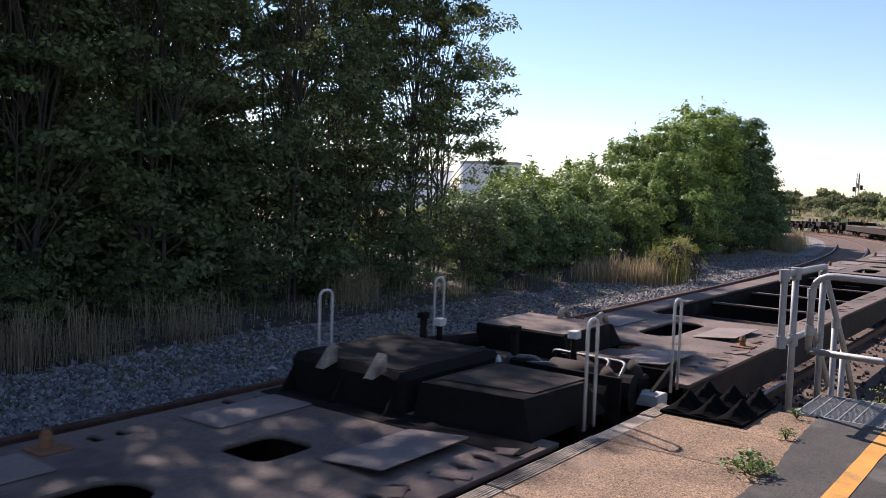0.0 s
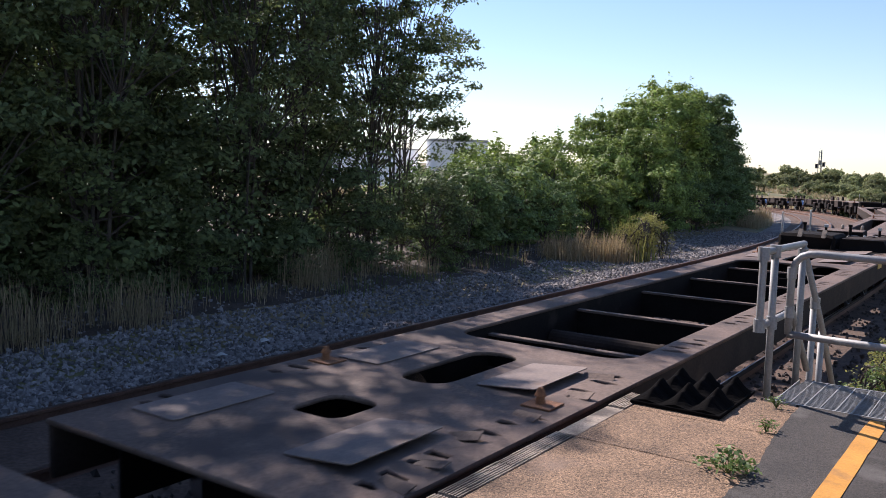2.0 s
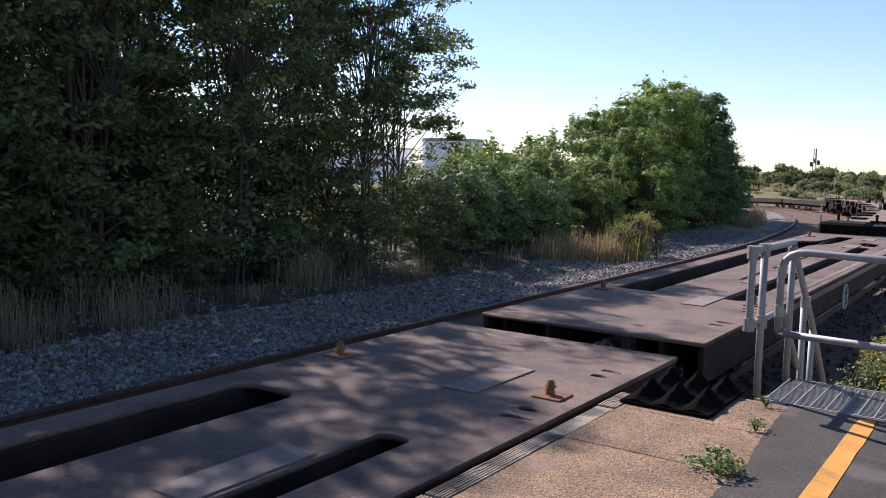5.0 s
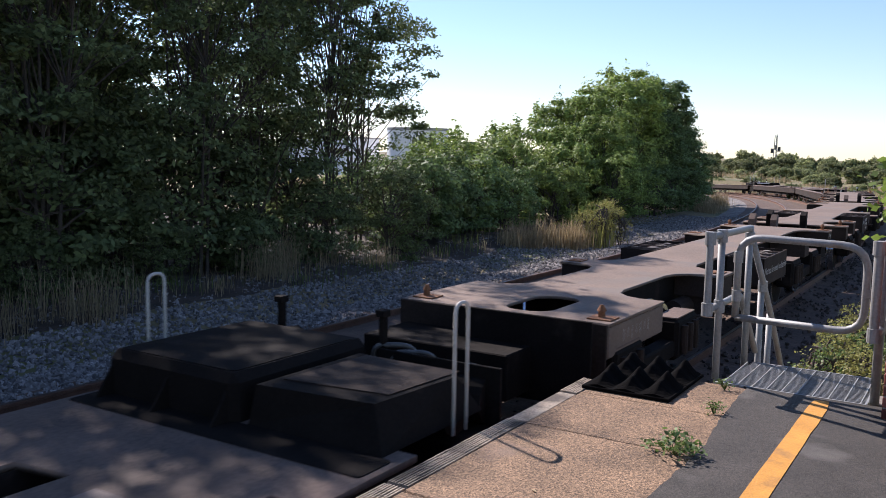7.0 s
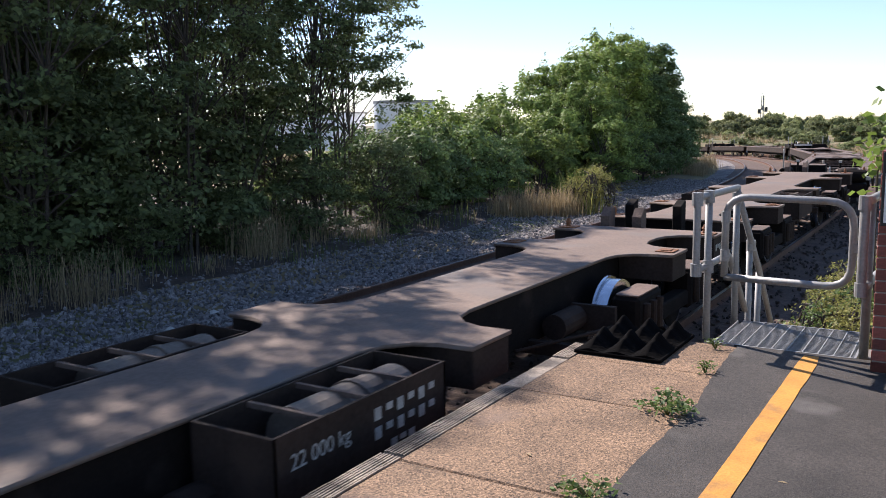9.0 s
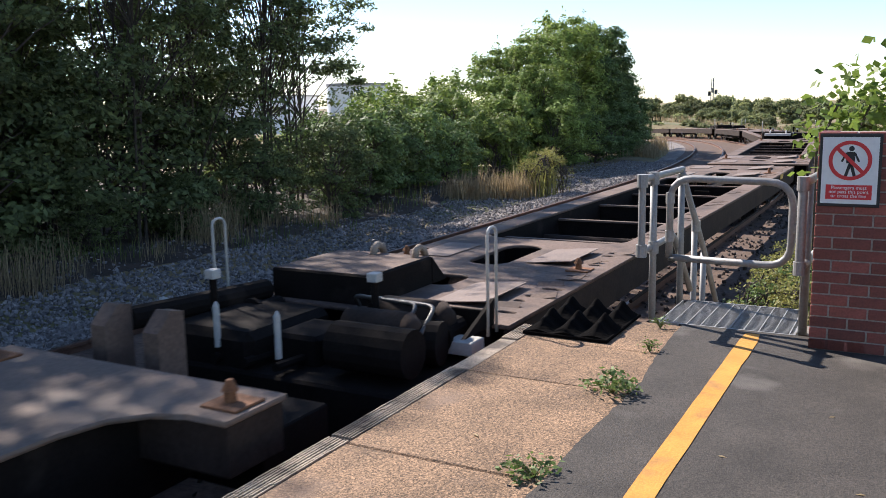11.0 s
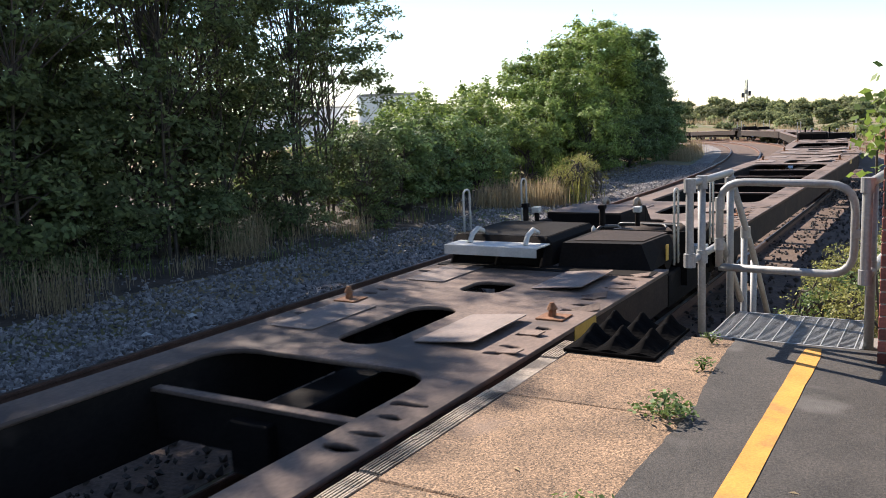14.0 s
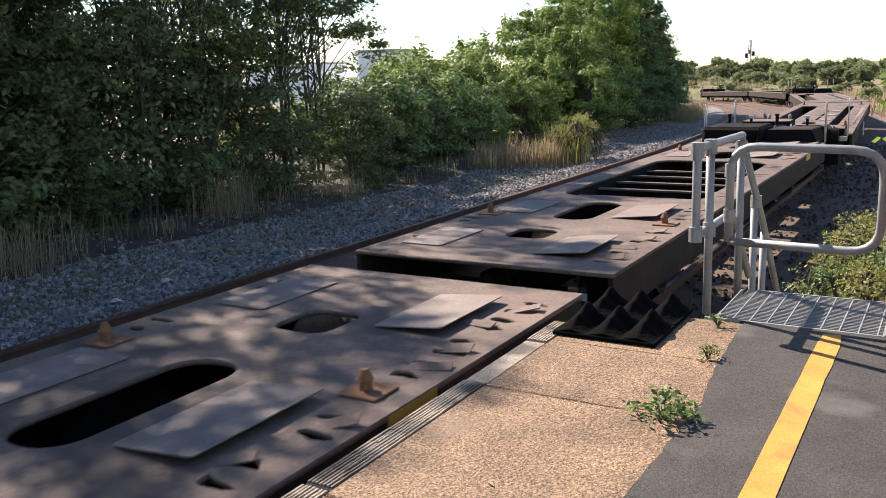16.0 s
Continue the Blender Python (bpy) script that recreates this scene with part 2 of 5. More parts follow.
def plate(bm, outer, holes, top, thick):
    """A flat plate with openings through it."""
    cu = bpy.data.curves.new("outline", "CURVE")
    cu.dimensions, cu.fill_mode, cu.extrude = "2D", "BOTH", thick / 2
    for loop in [outer] + holes:
        sp = cu.splines.new("POLY")
        sp.points.add(len(loop) - 1)
        for q, (x, y) in zip(sp.points, loop):
            q.co = (x, y, 0, 1)
        sp.use_cyclic_u = True
    tmp = new("outline", cu)
    me = bpy.data.meshes.new_from_object(tmp)
    bpy.data.objects.remove(tmp)
    me.transform(Matrix.Translation((0, 0, top - thick / 2)))
    bm.from_mesh(me)
    bpy.data.meshes.remove(me)
    bmesh.ops.remove_doubles(bm, verts=bm.verts, dist=0.0002)
    return bm

# ---- ground, tracks, ballast ----
TRACK_X, RAIL_Z = -3.46, -0.93          # the train's line and its rail tops; the platform's surface is z = 0
FAR_X = -6.92                            # the other line's centre
BEND_Y, BEND_R = 21.5, 144.0             # where the lines begin to curve to the left, and the train's radius
CENTRE = Vector((TRACK_X - BEND_R, BEND_Y))


def along(s, off=0.0):
    """The place and heading on the train's line at s metres, off metres to its right."""
    if s <= BEND_Y:
        return Vector((TRACK_X + off, s)), 0.0
    a = min((s - BEND_Y) / BEND_R, 1.5)
    d = s - BEND_Y - a * BEND_R
    p = CENTRE + Vector((math.cos(a), math.sin(a))) * (BEND_R + off) + Vector((-math.sin(a), math.cos(a))) * d
    return p, math.degrees(a)


def line_offset(x, y):
    """How far a place lies to the right of the train's line."""
    if y <= BEND_Y:
        return x - TRACK_X
    return (Vector((x, y)) - CENTRE).length - BEND_R


def drop(s):
    """How far the line has fallen at s metres: it dips gently past the start of the bend."""
    return 0.00021 * min(max(0.0, s - BEND_Y), 95.0) ** 2


def ground_z(x, y):
    mound = 2.3 * math.exp(-((x + 33) / 11) ** 2 - ((y - 128) / 9) ** 2)
    return level_z(x, y) - drop(y if y < 30 else 30 + math.hypot(x - TRACK_X, y - 30)) + mound


def level_z(x, y):
    o = line_offset(x, y)
    if -5.4 < o < 2.2:
        return -1.16
    if o <= -5.4:
        k = min(1, (-5.4 - o) / 2.5)
        rise = min(1, max(0, (-8 - o) / 12))
        return -1.16 + 0.18 * k + 0.5 * rise + 0.14 * noise.noise(Vector((x * 0.3, y * 0.3, 0))) * k
    k = min(1, (o - 2.2) / 2)
    return -1.16 + 0.12 * k + 0.3 * noise.noise(Vector((x * 0.15, y * 0.15, 3))) * k


def spaced(lo, hi, a, b, fine, grow=1.25):
    out = list(np.arange(a, b + 1e-6, fine))
    step, v = fine, a
    while v > lo:
        step *= grow
        v -= step
        out.insert(0, v)
    step, v = fine, b
    while v < hi:
        step *= grow
        v += step
        out.append(v)
    return out


xs, ys = spaced(-2500, 2500, -26, 8, 0.6), spaced(-2500, 3000, -8, 80, 0.8)
gv = [(x, y, ground_z(x, y)) for y in ys for x in xs]
W = len(xs)
gf = [(j * W + i, j * W + i + 1, (j + 1) * W + i + 1, (j + 1) * W + i) for j in range(len(ys) - 1) for i in range(W - 1)]
tagged(raw("ground", gv, gf, M_EARTH), "dry grassy ground beside the railway", "ground", kind="structure")


def ribbon(bm, s0, s1, step, profile):
    """Sweeps a cross-section of (offset, height) along the line."""
    n = max(2, int((s1 - s0) / step))
    rows = []
    for i in range(n + 1):
        s = s0 + (s1 - s0) * i / n
        rows.append([bm.verts.new((*along(s, o)[0], z - drop(s))) for o, z in profile])
    for a, b in zip(rows, rows[1:]):
        for k in range(len(profile) - 1):
            bm.faces.new((a[k], a[k + 1], b[k + 1], b[k]))
    return bm


bm = ribbon(bmesh.new(), -220, 240, 1.0, [(-6.1, -1.22), (-5.2, -1.03), (-4.75, -1.035)])
bm.normal_update()
tagged(part("ballast_shoulder", bm, M_BED), "grey crushed stone shoulder beside the empty track", "ballast", kind="structure")
bm = ribbon(bmesh.new(), -220, 240, 1.0, [(-4.75, -1.035), (-3.0, -1.05), (-1.8, -1.1), (0, -1.05), (1.2, -1.07), (2.3, -1.10), (2.7, -1.28)])
bm.normal_update()
bm = ribbon(bm, 29, 240, 1.0, [(2.3, -1.12), (3.0, -1.06), (4.6, -1.06), (5.3, -1.3)])
bm.normal_update()
tagged(part("track_bed", bm, M_RUSTBED), "rust-stained stone bed under both railway tracks", "ballast", kind="structure")

for off, where, s0 in ((0.0, "track under the passing train", -220), (FAR_X - TRACK_X, "empty track beside the train", -220), (3.5, "disused siding among the weeds", 30)):
    track = thing("railway_track", "rusty-sided steel rails on concrete sleepers, " + where, "railway track", kind="structure")
    for side in (-0.7525, 0.7525):
        o = off + side
        web = [(o - 0.07, RAIL_Z - 0.155), (o - 0.07, RAIL_Z - 0.14), (o - 0.012, RAIL_Z - 0.12), (o - 0.012, RAIL_Z - 0.045),
               (o - 0.036, RAIL_Z - 0.035), (o - 0.036, RAIL_Z - 0.004), (o - 0.026, RAIL_Z - 0.001), (o + 0.026, RAIL_Z - 0.001), (o + 0.036, RAIL_Z - 0.004), (o + 0.036, RAIL_Z - 0.035),
               (o + 0.012, RAIL_Z - 0.045), (o + 0.012, RAIL_Z - 0.12), (o + 0.07, RAIL_Z - 0.14), (o + 0.07, RAIL_Z - 0.155)]
        part("rail", ribbon(bmesh.new(), s0, 240, 2.0, web), M_RAIL, track)
        part("running_surface", ribbon(bmesh.new(), s0, 240, 2.0, [(o - 0.024, RAIL_Z + 0.001), (o + 0.024, RAIL_Z + 0.001)]), M_RAILDULL if off else M_RAILTOP, track, "rusty rail head" if off else "polished rail head")
    sb = bmesh.new()
    box(sb, -1.25, 1.25, -0.13, 0.13, RAIL_Z - 0.33, RAIL_Z - 0.157, 0.02)
    sleeper = part("sleeper", sb, M_SLEEPER, track)
    i0 = max(-14, int(s0 / 0.65))
    for i in range(i0, 150):
        p, a = along(i * 0.65 + 0.3, off)
        s2 = sleeper if i == i0 else new("sleeper", sleeper.data)
        s2.parent = track
        s2.matrix_basis = pose(p.x, p.y, -drop(i * 0.65 + 0.3), 0, 0, a)

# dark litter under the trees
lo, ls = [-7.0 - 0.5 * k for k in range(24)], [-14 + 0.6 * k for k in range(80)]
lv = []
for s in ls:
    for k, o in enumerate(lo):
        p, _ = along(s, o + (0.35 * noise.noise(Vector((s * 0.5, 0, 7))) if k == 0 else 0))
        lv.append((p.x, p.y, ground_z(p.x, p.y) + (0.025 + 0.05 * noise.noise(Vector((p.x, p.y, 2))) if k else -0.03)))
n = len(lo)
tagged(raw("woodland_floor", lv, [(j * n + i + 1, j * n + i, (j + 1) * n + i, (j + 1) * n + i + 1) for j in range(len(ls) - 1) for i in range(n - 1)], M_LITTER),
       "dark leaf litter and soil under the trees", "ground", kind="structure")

# loose ballast stones beside the far line, one by one
rng = np.random.default_rng(4)


def stones(count, pick, size):
    unit = np.array([(1, 0, 0), (-1, 0, 0), (0, 1, 0), (0, -1, 0), (0, 0, 1), (0, 0, -1)], float)
    tri = np.array([(0, 2, 4), (2, 1, 4), (1, 3, 4), (3, 0, 4), (2, 0, 5), (1, 2, 5), (3, 1, 5), (0, 3, 5)])
    vs, fs = [], []
    for i in range(count):
        x, y, z = pick()
        r = size * rng.uniform(0.6, 1.5)
        q = Euler(rng.uniform(0, 6.28, 3)).to_matrix()
        u = unit * rng.uniform(0.55, 1.2, (6, 1)) * r * rng.uniform(0.6, 1.2, 3)
        vs.append(u @ np.array(q).T + (x, y, z))
        fs.append(tri + 6 * i)
    return np.concatenate(vs).tolist(), np.concatenate(fs).tolist()


def shoulder():
    y = 1.5 + 40 * rng.random() ** 1.6
    o = rng.uniform(-7.2, -4.25) if rng.random() < 0.86 else rng.uniform(-9.0, -6.8)
    p, _ = along(y, o)
    k = min(1, max(0, (-5.2 - o) / 0.9))
    z = max(-1.04 - 0.19 * k - drop(y), ground_z(p.x, p.y)) + 0.01
    return p.x, p.y, z


tagged(raw("ballast", *stones(30000, shoulder, 0.038), M_BALLAST), "loose grey ballast stones along the track shoulder", "ballast", kind="stuff")


def four_foot():
    p, _ = along(1 + 30 * rng.random(), rng.uniform(-2.6, 2.3))
    return p.x, p.y, -1.055


tagged(raw("ballast", *stones(5000, four_foot, 0.037), M_SHADESTONE), "loose oily ballast stones between and under rails, train's shade painted in", "ballast", kind="stuff")

# ---- platform ----
EDGE_X, SLAB_X, END_Y = -2.06, -1.0, 5.16
bm = bmesh.new()
box(bm, -1.90, 7.0, -60, 5.86, -1.3, -0.07)
box(bm, -1.90, 7.0, 5.0, 5.86, -1.3, -0.075)
tagged(part("platform_base", bm, M_STONE), "masonry body of the station platform", "platform", kind="structure")

asphalt = bmesh.new()
av = [(-0.91, -60)]
for i in range(0, 198):
    y = -4 + i * 0.05
    av.append((-0.912 + 0.018 * noise.noise(Vector((0, y * 1.3, 0))) + 0.016 * noise.noise(Vector((5, y * 9, 0))) + 0.010 * noise.noise(Vector((8, y * 23, 0))) - 0.085 * min(1, max(0, (y - 4.5) / 1.1)), y))
av += [(-1.03, 5.88), (7.0, 5.88), (7.0, -60)]
plate(asphalt, av, [], 0.004, 0.09)
surface = tagged(part("asphalt_surface", asphalt, M_ASPHALT), "worn dark asphalt platform surface", "platform", kind="structure")
bm = bmesh.new()
yl = [(-0.555 + 0.010 * noise.noise(Vector((1, i * 0.7, 0))), -10 + i * 0.2) for i in range(79)] + [(-0.545, 5.79), (-0.455, 5.80)]
yr = [(-0.438 + 0.010 * noise.noise(Vector((9, i * 0.7, 0))), -10 + i * 0.2) for i in range(78, -1, -1)]
plate(bm, yl + yr, [], 0.008, 0.008)
tagged(part("yellow_line", bm, M_YELLOW), "scuffed yellow safety line painted on the asphalt", "painted line", kind="structure")

slabs = thing("platform_slabs", "brown exposed-aggregate slabs along the platform edge", "platform", kind="structure")
bm = bmesh.new()
box(bm, -1.925, -0.86, -0.641, 0.641, -0.075, -0.002, 0.008)
first = part("slab", bm, M_PLATFORM, slabs)
first.location = (0, 4.24 - 0.645, 0)
for i in range(1, 12):
    o = new("slab", first.data)
    o.parent, o.location = slabs, (0.003 * (i % 3 - 1), 4.24 - 0.645 - i * 1.29, -0.001 * (i % 2))
bm = bmesh.new()
box(bm, -1.925, -0.88, 4.245, 5.075, -0.075, -0.004, 0.008)
part("slab", bm, M_PLATFORM, slabs)
bm = bmesh.new()
box(bm, -1.925, -0.92, 5.079, 5.862, -0.075, -0.006, 0.008)
part("slab", bm, M_PLATFORM, slabs)

coping = thing("platform_edge", "worn ribbed edge strip along the platform", "platform edge", kind="structure")


def strip(y0, y1):
    return box(bmesh.new(), EDGE_X, -1.928, y0, y1, -0.12, -0.011, 0.006)


def ribbing(y0, y1):
    bm = bmesh.new()
    for i in range(7):
        x = EDGE_X + 0.004 + i * 0.0185
        n = 9
        for k in range(n):
            a, b = y0 + 0.012 + (y1 - y0 - 0.024) * k / n, y0 + 0.012 + (y1 - y0 - 0.024) * (k + 1) / n - 0.004 * rs0.random()
            box(bm, x + 0.002 * rs0.random(), x + 0.012 - 0.002 * rs0.random(), a, b, -0.012, -0.001 - 0.004 * rs0.random())
    return bm


rs0 = random.Random(3)
part("edge_stone", strip(4.285, 5.015), M_STONE, coping)
for y0, y1 in ((3.0, 4.28), (5.02, 5.45)):
    stone = part("edge_stone", strip(y0, y1), M_GROOVE, coping)
    part("ribs", ribbing(y0, y1), M_STONE, stone, "worn pale ribs")
base, ribs = strip(-0.64, 0.64), ribbing(-0.64, 0.64)
piece = part("edge_stone", base, M_GROOVE, coping)
rib = part("ribs", ribs, M_STONE, piece, "worn pale ribs")
piece.location = (0, 2.355, 0)
for i in range(1, 9):
    o = new("edge_stone", piece.data)
    o.parent, o.location = coping, (0, 2.355 - i * 1.285, 0)
    r = new("ribs", rib.data)
    r.parent = o
    r["label"] = "worn pale ribs"
bm = bmesh.new()
box(bm, -2.02, -1.90, -60, 5.2, -1.3, -0.125)
tagged(part("platform_wall", bm, M_BRICK), "dark brick face of the platform above the track", "platform wall", kind="structure")
bm = bmesh.new()
box(bm, -2.0, -1.27, 5.862, 5.98, -1.3, -0.06)
tagged(part("platform_end", bm, M_STONE), "masonry platform end under the rubber panels", "platform", kind="structure")

# rubber panels with sharp ridges, at the platform's end
mat = thing("trespass_panel", "black rubber anti-trespass panels with sharp wavy ridges", "rubber panel")
CREST = [(0.0, 0.16), (0.10, 0.30), (0.20, 0.48), (0.30, 0.64), (0.36, 0.69), (0.44, 0.68), (0.52, 0.72), (0.62, 0.90), (0.70, 1.0), (0.78, 1.0), (0.84, 0.92), (0.92, 0.6), (1.0, 0.2)]
for j in range(2):
    y0 = 5.165 + j * 0.412
    bm = bmesh.new()
    box(bm, -1.955, -1.335, y0, y0 + 0.404, -0.003, 0.022, 0.005)
    base = part("panel_base", bm, M_RUBBER, mat)
    for i in range(3):
        bm = bmesh.new()
        x0 = -1.945 + i * 0.2
        rows3 = []
        for u, hh in CREST:
            y = y0 + 0.012 + u * 0.38
            rows3.append([bm.verts.new((x0 + k, y, 0.02 + 0.115 * hh * f)) for k, f in ((0.002, 0), (0.045, 0.46), (0.090, 0.97), (0.098, 1.0), (0.106, 0.97), (0.152, 0.46), (0.198, 0))])
        for a, b in zip(rows3, rows3[1:]):
            for k in range(6):
                bm.faces.new((a[k], a[k + 1], b[k + 1], b[k]))
        bm.faces.new(rows3[0][::-1]), bm.faces.new(rows3[-1])
        part("ridge", bm, M_RUBBER, mat)

# ---- gate, rails, grating ----
R = 0.026


def pipe(name, pts, parent, r=R, bend=0.07, label=""):
    return part(name, tube(bmesh.new(), bent(pts, bend), r), M_GALV, parent, label, smooth=True)


def fitting(p, parent, d=(0, 0, 1), r=0.034, h=0.09):
    d = Vector(d).normalized() * h / 2
    return part("clamp", cyl(bmesh.new(), Vector(p) - d, Vector(p) + d, r), M_GALV, parent)


gate = thing("pipe_gate", "galvanised pipe gate with a rounded end, closed across the steps", "gate")
pipe("gate_frame", [(-1.15, 6.04, 0.46), (-1.15, 6.04, 1.05), (-0.30, 5.97, 1.04), (-0.30, 5.97, 0.46), (-1.15, 6.04, 0.46)], gate, bend=0.17)
for p in ((-1.15, 6.04, 0.62), (-1.15, 6.04, 0.90)):
    part("hinge", cyl(bmesh.new(), (p[0], p[1], p[2] - 0.04), (p[0], p[1], p[2] + 0.04), 0.033), M_GALV, gate)
latch = bmesh.new()
box(latch, -0.31, -0.23, 5.945, 5.965, 0.70, 0.76, 0.004)
part("latch", latch, M_GALV, gate)
lrail = thing("handrail", "galvanised pipe handrail with looped end beside the steps", "handrail", "handrails of the steps")
pipe("rail_loop", [(-1.23, 6.74, 1.06), (-1.27, 5.72, 1.06), (-1.27, 5.72, 0.54), (-1.26, 6.62, 0.54), (-1.22, 7.1, 0.0)], lrail, bend=0.05)
pipe("post", [(-1.25, 5.97, 0.0), (-1.255, 5.97, 1.04)], lrail)
pipe("post", [(-1.22, 6.72, -0.1), (-1.23, 6.72, 1.05)], lrail)
pipe("post", [(-1.21, 7.2, -0.9), (-1.22, 7.2, 0.52)], lrail)
pipe("post", [(-1.20, 7.5, -0.9), (-1.20, 7.5, 0.26)], lrail)
pipe("sloping_rail", [(-1.23, 6.70, 1.06), (-1.19, 7.45, 0.30), (-1.17, 8.1, -0.40)], lrail)
for p in ((-1.27, 5.72, 1.05), (-1.27, 5.72, 0.55), (-1.255, 5.97, 1.05), (-1.25, 5.97, 0.54), (-1.23, 6.72, 0.98), (-1.21, 7.2, 0.54)):
    fitting(p, lrail, r=0.039)
rrail = thing("handrail", "galvanised pipe handrail with looped end, against the brick pier", "handrail", "handrails of the steps")
pipe("rail_loop", [(-0.10, 6.9, 1.10), (-0.215, 5.72, 1.06), (-0.215, 5.72, 0.50), (-0.14, 6.7, 0.52)], rrail, r=0.03, bend=0.06)
pipe("post", [(-0.20, 5.95, 0.0), (-0.20, 5.95, 1.06)], rrail, r=0.03)
pipe("post", [(-0.14, 6.7, -0.1), (-0.13, 6.7, 1.08)], rrail)
pipe("sloping_rail", [(-0.10, 6.9, 1.10), (0.0, 8.2, 0.1)], rrail)
for p in ((-0.215, 5.72, 1.06), (-0.215, 5.72, 0.50), (-0.205, 5.95, 0.52)):
    fitting(p, rrail, r=0.04)

grate = thing("steel_grating", "galvanised open steel grating at the head of the steps", "grating")
for x0, x1, y0, y1 in ((-1.24, -0.24, 5.875, 5.89), (-1.14, -0.24, 6.66, 6.675), (-0.25, -0.235, 5.89, 6.66)):
    bm = bmesh.new()
    box(bm, x0, x1, y0, y1, -0.04, 0.006)
    part("grating_frame", bm, M_GALV, grate)
for i in range(10):
    bm = bmesh.new()
    x = -1.18 + i * 0.1
    box(bm, x, x + 0.007, 5.89, 6.66, -0.03, 0.004)
    part("bearing_bar", bm, M_GALV, grate)
for i in range(24):
    bm = bmesh.new()
    y = 5.905 + i * 0.032
    box(bm, -1.2 + 0.08 * (y - 5.9), -0.25, y, y + 0.006, -0.02, 0.001)
    part("cross_bar", bm, M_GALV, grate)
steps = thing("steps", "dark concrete steps down from the platform end to the track", "steps", kind="structure")
for i in range(5):
    bm = bmesh.new()
    box(bm, -1.16, -0.1, 6.7 + i * 0.27, 6.98 + i * 0.27, -1.3, -0.19 - i * 0.185, 0.008)
    part("step", bm, M_SLEEPER, steps)
bm = bmesh.new()
box(bm, -1.26, -0.1, 5.865, 6.7, -1.3, -0.25)
part("landing", bm, M_BLACK, steps)

# ---- brick pier with sign ----
PX0, PX1, PY0, PY1, PZ = -0.125, 1.6, 5.585, 5.93, 1.40
pier = thing("brick_pier", "dark red brick wall end beside the gate, with a sign on it", "wall", kind="structure")
bm = bmesh.new()
box(bm, PX0 + 0.006, PX1, PY0 + 0.006, PY1 - 0.006, 0.0, PZ - 0.01)
part("mortar", bm, M_MORTAR, pier)
bb, hb = bmesh.new(), bmesh.new()
box(bb, 0, 0.215, 0, 0.1, 0, 0.065, 0.004)
box(hb, 0, 0.1025, 0, 0.1, 0, 0.065, 0.004)
stretcher = part("brick", bb, M_BRICK, pier)
header = part("brick", hb, M_BRICK, pier)
stretcher.location, header.location = (PX0 + 0.1125, PY0, 0.006), (PX0, PY0, 0.006)
for row in range(19):
    x = PX0 if row % 2 == 0 else PX0 - 0.1125
    while x < PX1:
        if x < PX0:
            xx, me = PX0, header.data
        else:
            xx, me = x, (header.data if x + 0.215 > PX1 + 0.05 else stretcher.data)
        o = new("brick", me)
        o.parent, o.location = pier, (xx, PY0 + 0.001 * (row % 3), 0.006 + row * 0.0735)
        x += 0.225
bm = bmesh.new()
for row in range(19):
    for k in range(2):
        box(bm, PX0 - 0.001, PX0 + 0.1, PY0 + 0.112 + k * 0.1125, PY0 + 0.214 + k * 0.1125, 0.006 + row * 0.0735, 0.071 + row * 0.0735)
tagged(part("return_bricks", bm, M_BRICK, pier), kind="stuff")


def text(name, body, size, m, mat, parent, depth=0.001):
    cu = bpy.data.curves.new(name, "FONT")
    cu.body, cu.size, cu.extrude, cu.align_x = body, size, depth, "CENTER"
    cu.space_line = 0.85
    tmp = new("lettering_curve", cu)
    me = bpy.data.meshes.new_from_object(tmp)
    bpy.data.objects.remove(tmp)
    me.materials.append(mat)
    ob = new(name, me)
    ob.parent, ob.matrix_basis = parent, m
    return ob


sign = thing("warning_sign", "white and red no-pedestrians warning sign on the brickwork", "sign", at=pose(0.06, 5.58, 1.16))
bm = bmesh.new()
box(bm, -0.175, 0.175, -0.012, 0.0, -0.225, 0.225, 0.003)
part("backing", bm, M_SIGNBLACK, sign)
bm = bmesh.new()
box(bm, -0.158, 0.158, -0.015, -0.0125, -0.205, 0.205)
part("panel", bm, M_SIGNWHITE, sign)
bm = bmesh.new()
ring = [(0.122 * math.cos(a), 0.062 + 0.122 * math.sin(a)) for a in np.linspace(0, 2 * math.pi, 40)[:-1]]
hole = [(0.099 * math.cos(a), 0.062 + 0.099 * math.sin(a)) for a in np.linspace(0, 2 * math.pi, 40)[:-1]]
plate(bm, ring, [hole], 0, 0.002)
bmesh.ops.transform(bm, matrix=Matrix.Translation((0, -0.017, 0)) @ Matrix.Rotation(radians(90), 4, "X"), verts=bm.verts)
part("prohibition_ring", bm, M_SIGNRED, sign)
bm = bmesh.new()
box(bm, -0.105, 0.105, -0.0185, -0.0165, -0.011, 0.011, m=Matrix.Translation((0, 0, 0.062)) @ Matrix.Rotation(radians(45), 4, "Y"))
part("prohibition_bar", bm, M_SIGNRED, sign)
bm = bmesh.new()
cyl(bm, (0.006, -0.0165, 0.135), (0.006, -0.0152, 0.135), 0.016, 14)
box(bm, -0.022, 0.026, -0.0165, -0.0152, 0.045, 0.115, 0.0)
box(bm, -0.009, 0.009, -0.0165, -0.0152, -0.035, 0.05, m=Matrix.Translation((-0.012, 0, 0.0)) @ Matrix.Rotation(radians(16), 4, "Y"))
box(bm, -0.009, 0.009, -0.0165, -0.0152, -0.035, 0.05, m=Matrix.Translation((0.018, 0, 0.0)) @ Matrix.Rotation(radians(-16), 4, "Y"))
